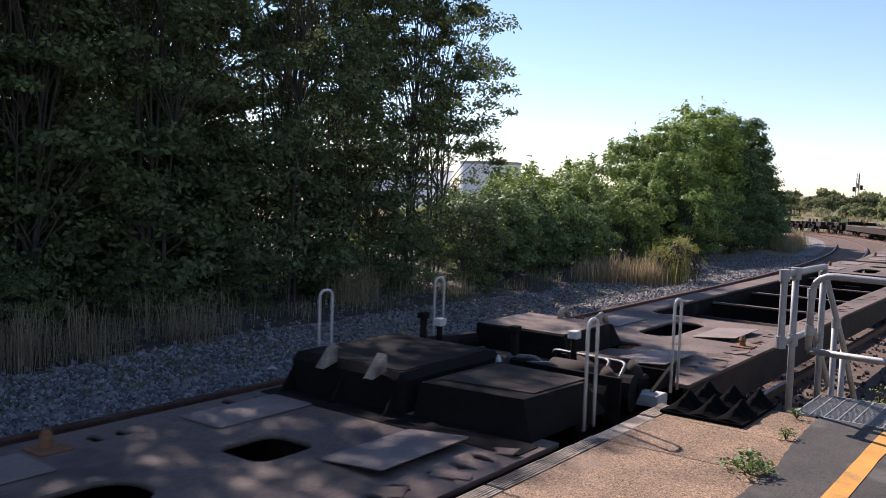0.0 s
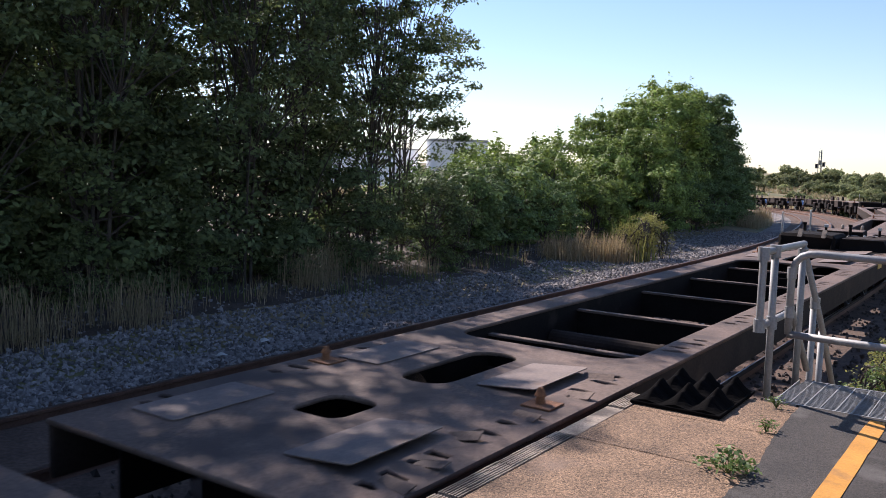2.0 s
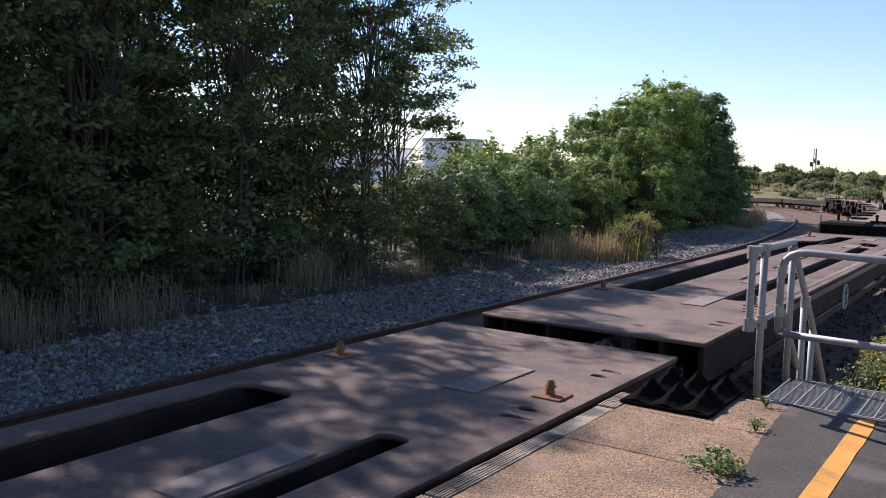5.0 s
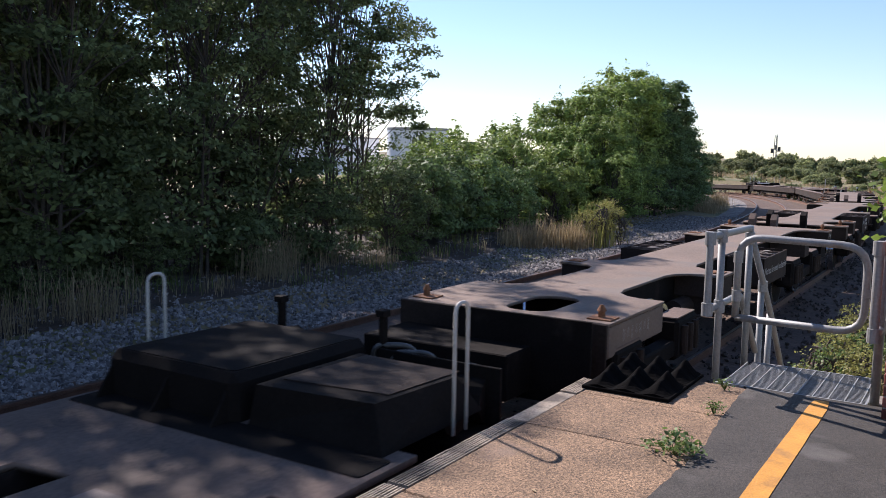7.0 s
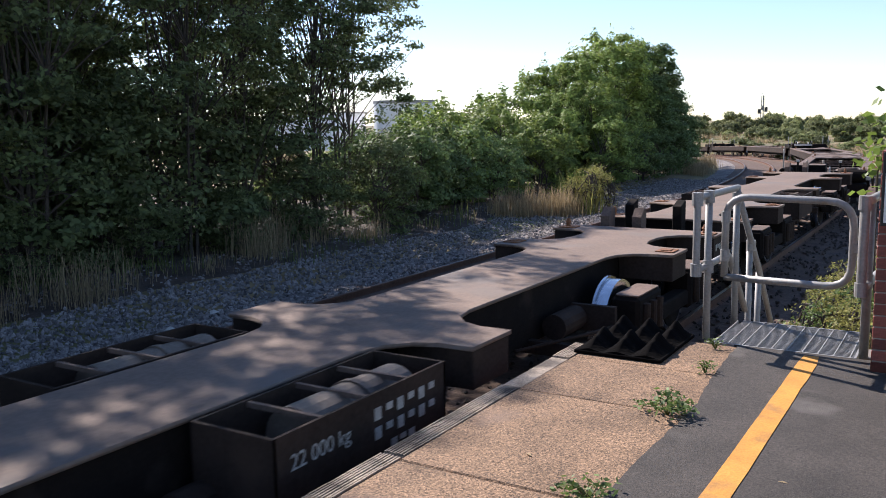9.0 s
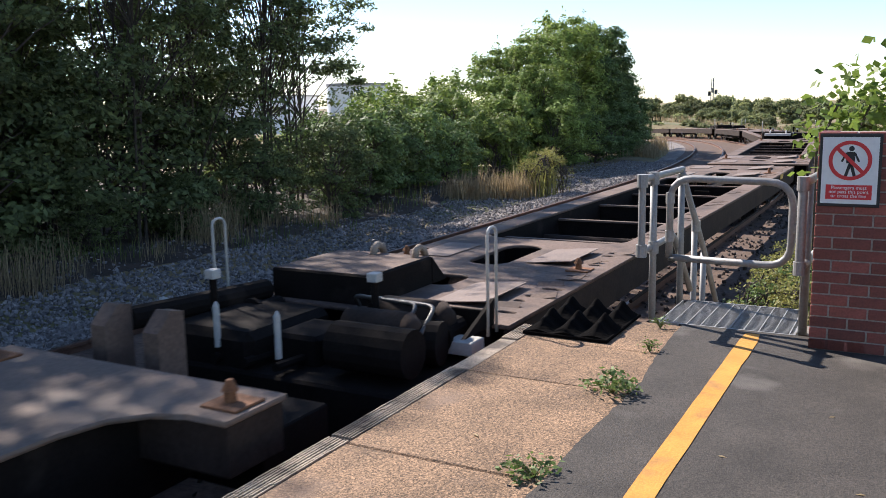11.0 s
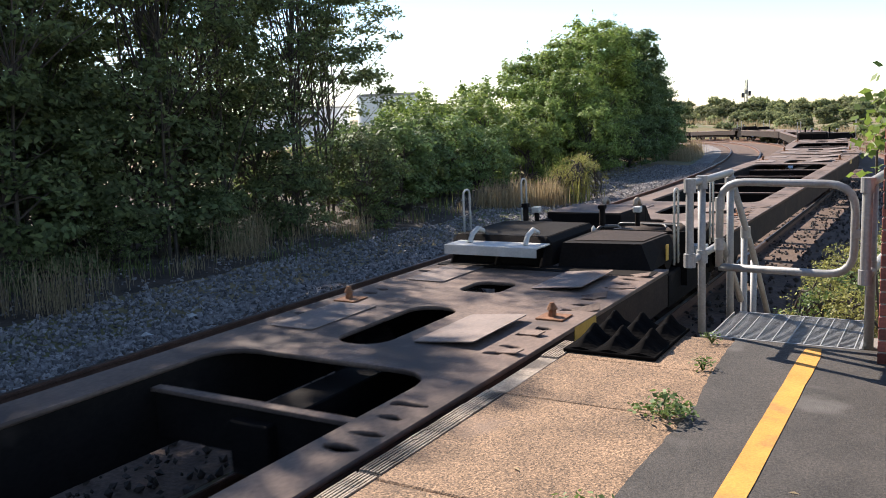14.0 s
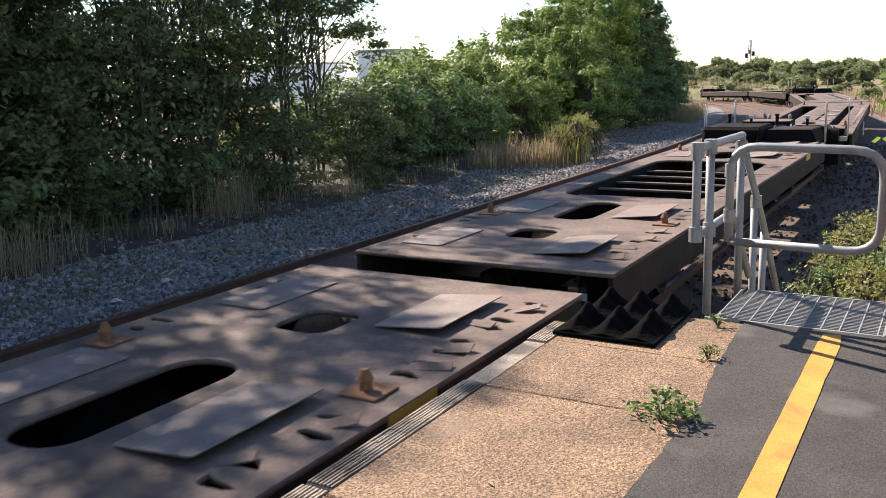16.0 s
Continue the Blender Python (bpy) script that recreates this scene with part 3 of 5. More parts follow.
box(bm, -0.006, 0.006, -0.0165, -0.0152, -0.03, 0.03, m=Matrix.Translation((-0.034, 0, 0.082)) @ Matrix.Rotation(radians(25), 4, "Y"))
box(bm, -0.006, 0.006, -0.0165, -0.0152, -0.03, 0.03, m=Matrix.Translation((0.037, 0, 0.082)) @ Matrix.Rotation(radians(-25), 4, "Y"))
part("pictogram", bm, M_SIGNBLACK, sign)
bm = bmesh.new()
box(bm, -0.130, 0.130, -0.0172, -0.0152, -0.178, -0.088)
part("red_panel", bm, M_SIGNRED, sign)
text("lettering", "Passengers must\nnot pass this point\nor cross the line", 0.030, pose(0, -0.0178, -0.115, 90), M_SIGNWHITE, sign)

# ---- trees, bushes, grass ----
def leaves(points, size, gen, flat=0.35, droop=0.0, wide=0.5, facing=None, loose=0.4):
    """Leaf blades at the points, each a lozenge of two triangles, turned at random or about the way they face."""
    n = len(points)
    d = gen.normal(size=(n, 3))
    d[:, 2] = d[:, 2] * flat - droop
    across = gen.normal(size=(n, 3)) if facing is None else facing + gen.normal(size=(n, 3)) * loose
    s = np.cross(d, across)
    s /= np.linalg.norm(s, axis=1)[:, None]
    if facing is not None:
        d = np.cross(across, s)
    d /= np.linalg.norm(d, axis=1)[:, None]
    r = (size * gen.uniform(0.6, 1.4, n))[:, None]
    v = np.empty((n, 4, 3))
    v[:, 0], v[:, 2] = points - d * r, points + d * r
    v[:, 1], v[:, 3] = points + s * r * wide, points - s * r * wide
    k = np.arange(n)[:, None] * 4
    return v.reshape(-1, 3), np.concatenate([k + (0, 1, 2), k + (0, 2, 3)])


def mesh_of(name, v, f, mat, parent):
    me = bpy.data.meshes.new(name)
    me.from_pydata(v.tolist(), [], f.tolist())
    me.materials.append(mat)
    ob = new(name, me)
    ob.parent = parent
    return ob


def tree(name, label, category, height, spread, clumps, per, size, mat, seed, stems=3, low=0.15, clump=0.55, shape=0.8, group="", stem_r=0.06, rise=0.9, inner=0.12, shoots=0.0, loose=0.4):
    """Stems with limbs, and a crown of leafy sprays on the ends of twigs."""
    gen = np.random.default_rng(seed)
    root = thing(name, label, category, group)
    wood = bmesh.new()
    tips = []
    for k in range(stems):
        a = gen.uniform(0, 6.28)
        lean = gen.uniform(0.05, 0.3) * spread
        h = height * gen.uniform(0.7, 0.95)
        foot = Vector((math.cos(a), math.sin(a), 0)) * 0.22 * gen.uniform(0.2, 1.4)
        pts = [foot + Vector((math.cos(a) * lean * t ** 1.3, math.sin(a) * lean * t ** 1.3, h * t - 0.3 * (t == 0))) + Vector(gen.normal(size=3) * 0.05 * spread * t * 0.5) for t in np.linspace(0, 1, 7)]
        for p, q, i in zip(pts, pts[1:], range(6)):
            cyl(wood, p, q, stem_r * (1 - i / 6.5), 7, stem_r * (1 - (i + 1) / 6.5))
        tips.append(pts)
    centres = []
    for c in range(clumps):
        t = low + (1 - low) * gen.random() ** rise
        rad = spread * math.sqrt(max(0.03, 1 - abs((t - 0.45) / 0.62) ** 2.2)) * (1 - shape * 0.25 * gen.random())
        a, rr = gen.uniform(0, 6.28), rad * math.sqrt(gen.uniform(inner, 1))
        centres.append((math.cos(a) * rr, math.sin(a) * rr, height * t))
        if c % 2 == 0:
            st = tips[c % stems]
            b = st[min(5, max(1, int(t * 5)))]
            end = Vector(centres[-1])
            mid = b.lerp(end, 0.5) + Vector((0, 0, 0.15))
            cyl(wood, b, mid, 0.02, 5, 0.014), cyl(wood, mid, end, 0.014, 5, 0.005)
    part("trunk", wood, M_BARK, root)
    pts, ways = [], []
    for c in centres:
        r = clump * gen.uniform(0.55, 1.4)
        k = int(per * gen.uniform(0.5, 1.5))
        p = gen.normal(size=(k, 3))
        p /= np.linalg.norm(p, axis=1)[:, None]
        p[:, 2] = np.where(p[:, 2] < -0.2, -p[:, 2] * 0.6, p[:, 2])
        out = np.array((c[0], c[1], (c[2] - height * 0.45) * 0.6))
        out /= np.linalg.norm(out) + 1e-6
        ways.append(p + out * 0.7 + (0, 0, 0.35))
        if gen.random() < shoots:
            p = p * (0.35, 0.35, 1.5) + (0, 0, 0.5)
        pts.append(p * (gen.random(k) ** 0.33)[:, None] * (r, r, r * 0.72) + c)
    ways = np.concatenate(ways)
    v, f = leaves(np.concatenate(pts), size, gen, droop=0.25, facing=ways / np.linalg.norm(ways, axis=1)[:, None], loose=loose)
    tagged(mesh_of("crown", v, f, mat, root), kind="stuff")
    return root


def grass(name, label, spots, per, height, mat, seed, radius=0.25, wide=0.006):
    """Tufts of thin bent blades."""
    gen = np.random.default_rng(seed)
    vs, fs, k = [], [], 0
    for x, y, z, sc in spots:
        n = int(per * sc)
        base = np.column_stack([x + gen.normal(size=n) * radius, y + gen.normal(size=n) * radius, np.full(n, z)])
        a = gen.uniform(0, 6.28, n)
        h = height * sc * gen.uniform(0.45, 1.15, n)
        lean = gen.uniform(0.05, 0.45, n) * h
        d = np.column_stack([np.cos(a), np.sin(a), np.zeros(n)])
        side = np.column_stack([-np.sin(a), np.cos(a), np.zeros(n)]) * wide
        up = np.column_stack([np.zeros(n), np.zeros(n), h])
        mid = base + up * 0.6 + d * (lean * 0.35)[:, None]
        tip = base + up + d * lean[:, None]
        v = np.stack([base - side, base + side, mid - side * 0.8, mid + side * 0.8, tip], 1)
        q = np.arange(n)[:, None] * 5 + k
        fs += np.concatenate([q + (0, 1, 3), q + (0, 3, 2), q + (2, 3, 4)]).tolist()
        vs.append(v.reshape(-1, 3))
        k += n * 5
    return tagged(raw(name, np.concatenate(vs).tolist(), fs, mat), label, "grass", kind="stuff")


def off_pose(s, o, turn=0, sink=0.05):
    p, _ = along(s, o)
    return pose(p.x, p.y, ground_z(p.x, p.y) - sink, 0, 0, turn)


def put(source, m, k, first):
    o = source if first else copy_thing(source, m)
    o.matrix_basis = m
    o.scale = (k, k, k)
    return o


rt = random.Random(11)
tall = [tree("tree", "tall dark-leaved tree with many thin stems, backlit", "tree", 9.55, 2.3, 145, 182, 0.055, M_LEAF, 20 + i, stems=5, low=0.12, clump=0.55, rise=0.74, loose=1.2, shoots=0.12, group="trees beside the track", stem_r=0.042) for i in range(3)]
opened = [tree("tree", "slender open-crowned tree with bare lower stems, backlit", "tree", 9.5, 2.4, 100, 170, 0.055, M_LEAF, 30 + i, stems=6, low=0.30, clump=0.52, rise=0.75, loose=1.2, shoots=0.12, group="trees beside the track", stem_r=0.04) for i in range(2)]
spots = []
for row, (o, y0, y1, step) in enumerate(((-9.3, -13, 9.5, 2.1), (-11.4, -12, 12.0, 2.2), (-13.8, -11, 14, 2.6))):
    y = y0
    while y <= y1:
        spots.append((y + rt.uniform(-0.5, 0.5), o + rt.uniform(-0.5, 0.5), rt.uniform(0.93, 1.03)))
        y += step
for i, (y, o, k) in enumerate(spots):
    put(tall[i % 3], off_pose(y, o, rt.uniform(0, 360)), k, i < 3)
for i, (y, o, k) in enumerate(((11.2, -9.2, 0.93), (13.2, -9.6, 0.88), (15.2, -9.3, 0.86), (16.8, -9.6, 0.86), (14.0, -11.6, 1.0), (16.3, -11.8, 1.0), (12.2, -13.5, 0.95))):
    put(opened[i % 2], off_pose(y, o, rt.uniform(0, 360)), k, i < 2)

# undergrowth and hedge
# Undergrowth takes the darker M_LEAF: the trees' shade is put into its colour.
shade_bush = [tree("bush", "dark leafy undergrowth bush in the shade of the trees", "bush", 2.6, 1.5, 90, 95, 0.05, M_LEAF, 50 + i, stems=5, low=0.02, clump=0.42, group="undergrowth beneath the trees", stem_r=0.025) for i in range(2)]
bush = [tree("bush", "dense leafy bush in the track-side hedge", "bush", 2.5, 1.35, 60, 120, 0.062, M_LEAF2, 40 + i, stems=5, low=0.02, clump=0.46, inner=0.3, shoots=0.35, group="bushes beside the track", stem_r=0.03) for i in range(3)]
shaded = [(y, -8.7 + rt.uniform(-0.5, 0.3), 0.5) for y in np.arange(-6, 13, 2.3)] + \
        [(y, -10.2 + rt.uniform(-0.5, 0.5), rt.uniform(0.95, 1.3)) for y in np.arange(-8, 16, 1.5)] + [(y, -13.0 + rt.uniform(-0.5, 0.5), rt.uniform(1.2, 1.5)) for y in np.arange(-8, 13, 2.0)] + [(14.5, -8.8, 0.7), (16.8, -8.5, 0.8)]
deep = [(18.6, -9.0, 0.95), (20.2, -9.4, 0.95), (22.0, -9.2, 0.9), (19.4, -10.6, 0.9), (21.0, -11.6, 0.95), (24.0, -9.0, 0.8), (39.0, -8.2, 0.9), (41.5, -7.9, 0.8), (45, -7.7, 0.9), (49.5, -7.7, 0.9), (54, -7.8, 0.8)]
spots = [ (21.8, -10.6, 0.95), (22.8, -9.9, 1.0), (24.5, -11.6, 1.15), (25.8, -9.9, 1.05), (28, -9.2, 0.95), (29, -11.4, 1.2), (30.5, -9.5, 1.05),
         (18, -13.5, 0.65), (21, -13.5, 0.65), (25, -14, 0.75), (29, -14, 1.2), (33, -12.5, 1.4), (33, -8.4, 1.0), (36, -8.4, 1.05), (61, -8.2, 0.8)]
for i, (y, o, k) in enumerate(shaded):
    put(shade_bush[i % 2], off_pose(y, o, rt.uniform(0, 360)), k, i < 2)
deep_bush = tree("bush", "leafy green bush beside the track, shade in its colour", "bush", 2.5, 1.4, 80, 100, 0.06, M_LEAF3, 47, stems=5, low=0.02, clump=0.42, inner=0.3, shoots=0.3, group="bushes beside the track", stem_r=0.03)
for i, (y, o, k) in enumerate(deep):
    put(deep_bush, off_pose(y, o, rt.uniform(0, 360)), k, i < 1)
for i, (y, o, k) in enumerate(spots):
    put(bush[i % 3], off_pose(y, o, rt.uniform(0, 360)), k, i < 3)
# M_LEAF3 copies, mostly to the right, paint the side away from the sun.
mid = [tree("tree", "rounded green tree in full leaf at the bend", "tree", 7.4, 2.5, 105, 190, 0.10, M_LEAF3 if i else M_LEAF2, 60 + i, stems=3, low=0.03, clump=0.78, group="trees at the bend", inner=0.3, shoots=0.3) for i in range(2)]
for i, (y, o, k) in enumerate(((40.5, -9.9, 0.84), (47.5, -9.4, 0.88), (38.0, -10.5, 0.74), (51.0, -9.6, 0.84), (36, -11.5, 0.66), (54, -9.2, 0.70), (44.0, -10.6, 0.92), (58, -9.0, 0.52), (35.0, -9.6, 0.56), (43.0, -8.6, 0.62), (72, -10, 0.45), (47.0, -8.0, 0.5), (33.5, -10.5, 0.5), (51.5, -8.0, 0.5))):
    put(mid[i % 2], off_pose(y, o, rt.uniform(0, 360)), k, i < 2)

# grass along the cess
gr = random.Random(5)


def tufts(n, s0, s1, o0, o1, lo=0.6, hi=1.2):
    out = []
    for _ in range(n):
        p, _a = along(gr.uniform(s0, s1), gr.uniform(o0, o1))
        out.append((p.x, p.y, ground_z(p.x, p.y) - 0.02, gr.uniform(lo, hi)))
    return out


def patches(centres, each, r):
    out = []
    for s0, o0, k in centres:
        for _ in range(each):
            p, _a = along(s0 + gr.gauss(0, r), o0 + gr.gauss(0, r * 0.5))
            out.append((p.x, p.y, ground_z(p.x, p.y) - 0.02, k * gr.uniform(0.6, 1.2)))
    return out


grass("dry_grass", "tall pale dry grass at the foot of the trees",
      patches([(3.0, -7.5, 1.3), (3.6, -7.7, 1.3), (4.6, -7.8, 1.3), (5.0, -7.5, 1.15), (5.8, -7.6, 1.1), (2.0, -7.2, 1.1), (7.2, -7.4, 1.2), (7.7, -7.5, 1.2), (12.3, -8.2, 1.1), (12.8, -8.4, 1.2), (14.7, -8.3, 0.9), (15.8, -7.9, 0.9)], 6, 0.36)
      + tufts(14, 9, 20, -8.3, -7.4, 0.4, 0.7), 32, 0.75, M_GRASS, 1, 0.16, 0.0045)
grass("golden_grass", "golden dry grass in the sun beside the hedge", patches([(21.3, -7.5, 0.8), (21.9, -7.1, 1.0), (22.6, -6.6, 1.05), (23.2, -6.3, 1.0)], 7, 0.38) + tufts(26, 44, 62, -7.0, -5.9), 90, 0.75, M_GRASS, 2, 0.22, 0.008)
grass("green_grass", "rough green and yellow weeds at the foot of the hedge", tufts(44, 1, 30, -8.8, -7.2, 0.35, 0.7), 44, 0.65, M_GREENGRASS, 3, 0.26, 0.008)

grass("tall_weed", "tall yellow-green weeds in the sun beside the hedge", patches([(23.9, -5.9, 1.4), (24.3, -6.2, 1.5)], 5, 0.28), 16, 0.85, M_YELLOWWEED, 4, 0.26, 0.011)

# ---- the train of empty container wagons ----
UP = -RAIL_Z                               # wagon parts stand on z = 0 at the rail tops


def tpart(name, bm, mat, parent, length, label="", smooth=False):
    bmesh.ops.translate(bm, vec=(0, -length / 2, UP), verts=bm.verts)
    return part(name, bm, mat, parent, label, smooth)


def hoop(parent, length, x, y, z0=-0.1, z1=0.71, w=0.15):
    """A slender grab hoop."""
    pts = bent([(x, y - w / 2, z0), (x, y - w / 2, z1), (x, y + w / 2, z1), (x, y + w / 2, z0)], w / 2 - 0.001, 6)
    tpart("grab_hoop", tube(bmesh.new(), pts, 0.012, 8), M_WHITE, parent, length, "pale steel grab hoop", True)


def spigot(parent, length, x, y, z):
    bm = bmesh.new()
    box(bm, x - 0.10, x + 0.13, y - 0.11, y + 0.11, z, z + 0.014, 0.003)
    cyl(bm, (x, y, z + 0.01), (x, y, z + 0.07), 0.036, 10, 0.03)
    cyl(bm, (x, y, z + 0.07), (x, y, z + 0.125), 0.045, 10, 0.018)
    tpart("container_spigot", bm, M_RUST, parent, length, "rusty container locking spigot")


def bogie(parent, length, y, moving=None, r=0.36, top=-0.22):
    """Side frames, two axles with wheels."""
    for sx in (-1, 1):
        bm = bmesh.new()
        x = sx * 1.0
        box(bm, x - 0.09, x + 0.09, y - 1.15, y + 1.15, -0.52, -0.34, 0.02)
        hx, hy = (0.17, 0.36) if moving is not None else (0.12, 0.26)
        for k in (-0.9, 0.9):
            box(bm, x - hx, x + 0.12, y + k - hy, y + k + hy, -0.56, top, 0.04)
        tpart("side_frame", bm, M_BLACK, parent, length)
        if moving is not None:
            for k in (-0.9, 0.9):
                # Added brown plate: paints the black axle box's top as lit.
                bm = bmesh.new()
                plate(bm, rect(x - hx + 0.03, x + 0.10, y + k - hy + 0.03, y + k + hy - 0.03, 0.03, 2), [], top + 0.012, 0.014)
                tpart("axle_box_cover", bm, M_DECK, parent, length, "brown plate standing for the lit axle-box top")
                for j in (-0.2, 0, 0.2):
                    bm = cyl(bmesh.new(), (x + sx * 0.14, y + k + j, -0.5), (x + sx * 0.14, y + k + j, top - 0.08), 0.045, 10)
                    tpart("spring", bm, M_FRAME, parent, length)
    for k in (-0.9, 0.9):
        wheelset = new("wheelset")
        wheelset.parent = parent
        wheelset.location = (0, y + k - length / 2, r)
        for sx in (-1, 1):
            bm = bmesh.new()
            x = sx * 0.735
            cyl(bm, (x - 0.065, 0, 0), (x + 0.065, 0, 0), r, 36)
            cyl(bm, (x - sx * 0.085, 0, 0), (x - sx * 0.06, 0, 0), r + 0.028, 36)
            part("wheel_tread", bm, M_TREAD, wheelset, "bright worn wheel rim")
            bm = bmesh.new()
            cyl(bm, (x + sx * 0.06, 0, 0), (x + sx * 0.072, 0, 0), r - 0.06, 28)
            cyl(bm, (x + sx * 0.07, 0, 0), (x + sx * 0.15, 0, 0), 0.12, 16)
            part("wheel_disc", bm, M_BLACK, wheelset)
        part("axle", cyl(bmesh.new(), (-0.8, 0, 0), (0.8, 0, 0), 0.085, 12), M_BLACK, wheelset)
        if moving is not None:
            moving.append((wheelset, y + k - length / 2))


rs = random.Random(21)
DZ = -0.05                                  # deck height of the low wagons


def slots(x, ys):
    """Ragged openings along the deck's edge, in pairs."""
    out = []
    for y in ys:
        for k in (-1, 1):
            cx, cy = x + rs.uniform(-0.06, 0.06), y + k * rs.uniform(0.09, 0.12)
            sx = rs.uniform(0.09, 0.16)
            loop = []
            for i in range(9):
                a = 2 * math.pi * i / 9
                r = rs.uniform(0.55, 1.25)
                px = cx + math.cos(a) * sx * r
                loop.append((math.copysign(min(1.215, max(0.935, abs(px))), px), cy + math.sin(a) * 0.05 * r))
            out.append(loop)
    return out


def coupling_end(w, L, y, way, big):
    """The raised end over the coupling: way +1 when it lies beyond the deck's far end. big: the end with the full-width box."""
    def yy(a, b):
        return (y + way * a, y + way * b) if way > 0 else (y + way * b, y + way * a)
    if big:
        # M_BLACK puts the deep shade on these boxes into their colour.
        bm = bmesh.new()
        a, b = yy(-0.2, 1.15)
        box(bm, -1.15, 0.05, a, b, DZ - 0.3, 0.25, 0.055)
        tpart("end_box", bm, M_BLACK, w, L, "raised black steel end box, deep shade in its colour")
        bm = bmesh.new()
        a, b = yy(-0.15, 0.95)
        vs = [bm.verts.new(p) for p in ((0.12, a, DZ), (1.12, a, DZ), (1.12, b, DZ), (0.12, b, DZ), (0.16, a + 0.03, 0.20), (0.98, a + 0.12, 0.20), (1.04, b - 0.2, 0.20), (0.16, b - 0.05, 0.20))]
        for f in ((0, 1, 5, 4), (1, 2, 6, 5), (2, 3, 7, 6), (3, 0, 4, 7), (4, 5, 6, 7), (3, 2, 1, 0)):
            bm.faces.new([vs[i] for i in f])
        tpart("end_box", bm, M_BLACK, w, L, "raised black steel end box, deep shade in its colour")
        # Brown lid drawn in M_BLACK, so its shade is painted on.
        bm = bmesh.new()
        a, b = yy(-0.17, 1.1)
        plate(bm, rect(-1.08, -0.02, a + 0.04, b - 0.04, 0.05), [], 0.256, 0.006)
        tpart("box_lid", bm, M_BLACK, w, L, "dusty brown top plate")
        bm = bmesh.new()
        a, b = yy(0.05, 0.85)
        plate(bm, [(0.22, a), (0.95, a + 0.1), (1.0, b), (0.25, b)], [], 0.208, 0.006)
        tpart("box_lid", bm, M_FRAME, w, L, "dusty brown top plate")
        for k in range(2):
            bm = bmesh.new()
            cyl(bm, (-0.9 + 1.0 * k, y + way * 1.25, -0.1), (-0.9 + 1.0 * k, y + way * 1.25, 0.42), 0.035, 10)
            box(bm, -0.94 + 1.0 * k, -0.86 + 1.0 * k, y + way * 1.25 - 0.05, y + way * 1.25 + 0.04, 0.40, 0.45, 0.005)
            tpart("standing_peg", bm, M_BLACK, w, L)
        hoop(w, L, 1.16, y + way * 0.6)
        hoop(w, L, -1.18, y + way * 0.25)
        # Added black sheet: paints the deep shade on the deck before the box.
        bm = bmesh.new()
        a, b = yy(-0.46, -0.16)
        plate(bm, rect(-1.2, 1.2, a, b, 0.03, 2), [], DZ + 0.006, 0.005)
        tpart("oily_apron", bm, M_BLACK, w, L, "black sheet added for the deck's deep shade")
        for x in (-1.09, -0.55, -0.02):
            bm = bmesh.new()
            a, b = y - way * 0.34, y - way * 0.16
            for f in ([(x, a, DZ), (x, b, DZ), (x, b, 0.21)], [(x + 0.02, a, DZ), (x + 0.02, b, 0.21), (x + 0.02, b, DZ)]):
                bm.faces.new([bm.verts.new(p) for p in f])
            lo_, hi_ = list(bm.verts)[:3], list(bm.verts)[3:]
            bm.faces.new((lo_[0], lo_[2], hi_[1], hi_[0]))
            tpart("gusset", bm, M_BLACK, w, L)
        bm = bmesh.new()
        a, b = yy(1.19, 1.215)
        box(bm, 0.10, 1.12, a, b, -0.45, 0.17, 0.004)
        for k in range(3):
            box(bm, 0.2 + 0.38 * k, 0.23 + 0.38 * k, *yy(1.215, 1.27), -0.4, 0.12, 0.003)
        tpart("bulkhead", bm, M_BLACK, w, L, "upright black steel plate")
        for k, x in enumerate((0.05, 0.22, 0.62)):
            bm = tube(bmesh.new(), bent([(x, y + way * 1.2, -0.1), (x, y + way * 1.2, 0.19 - 0.03 * k), (x + 0.22, y + way * 1.34, 0.19 - 0.03 * k), (x + 0.26, y + way * 1.55, -0.02)], 0.07), 0.02 - 0.003 * k, 8)
            tpart("air_pipe", bm, M_PIPE, w, L, "grey bent air pipe", True)
        bm = cyl(bmesh.new(), (-1.05, y + way * 1.42, 0.02), (-0.35, y + way * 1.42, 0.02), 0.13, 18)
        cyl(bm, (-1.13, y + way * 1.42, 0.02), (-1.05, y + way * 1.42, 0.02), 0.07, 18, 0.13)
        cyl(bm, (-0.35, y + way * 1.42, 0.02), (-0.27, y + way * 1.42, 0.02), 0.13, 18, 0.07)
        tpart("air_reservoir", bm, M_BLACK, w, L, "black round-ended air reservoir", True)
    else:
        bm = bmesh.new()
        a, b = yy(-1.15, -0.1)
        box(bm, -1.1, -0.05, a, b, DZ - 0.02, 0.205, 0.012)
        tpart("end_box", bm, M_BLACK, w, L, "raised black steel end box, deep shade in its colour")
        bm = bmesh.new()
        plate(bm, rect(-1.08, -0.07, a + 0.02, b - 0.02), [], 0.212, 0.005)
        tpart("box_lid", bm, M_DECK, w, L, "dusty brown top plate")
        for x in (-0.62, -0.16):
            c = y - way * 1.10
            bm = tube(bmesh.new(), [(x, c - 0.08, 0.20), (x, c - 0.06, 0.275), (x, c, 0.295), (x, c + 0.08, 0.26), (x, c + 0.13, 0.16)], 0.035, 8)
            tpart("end_bracket", bm, M_STONE, w, L, "pale rounded bracket", True)
        bm = bmesh.new()
        c, e = y - way * 1.15, y - way * 1.42
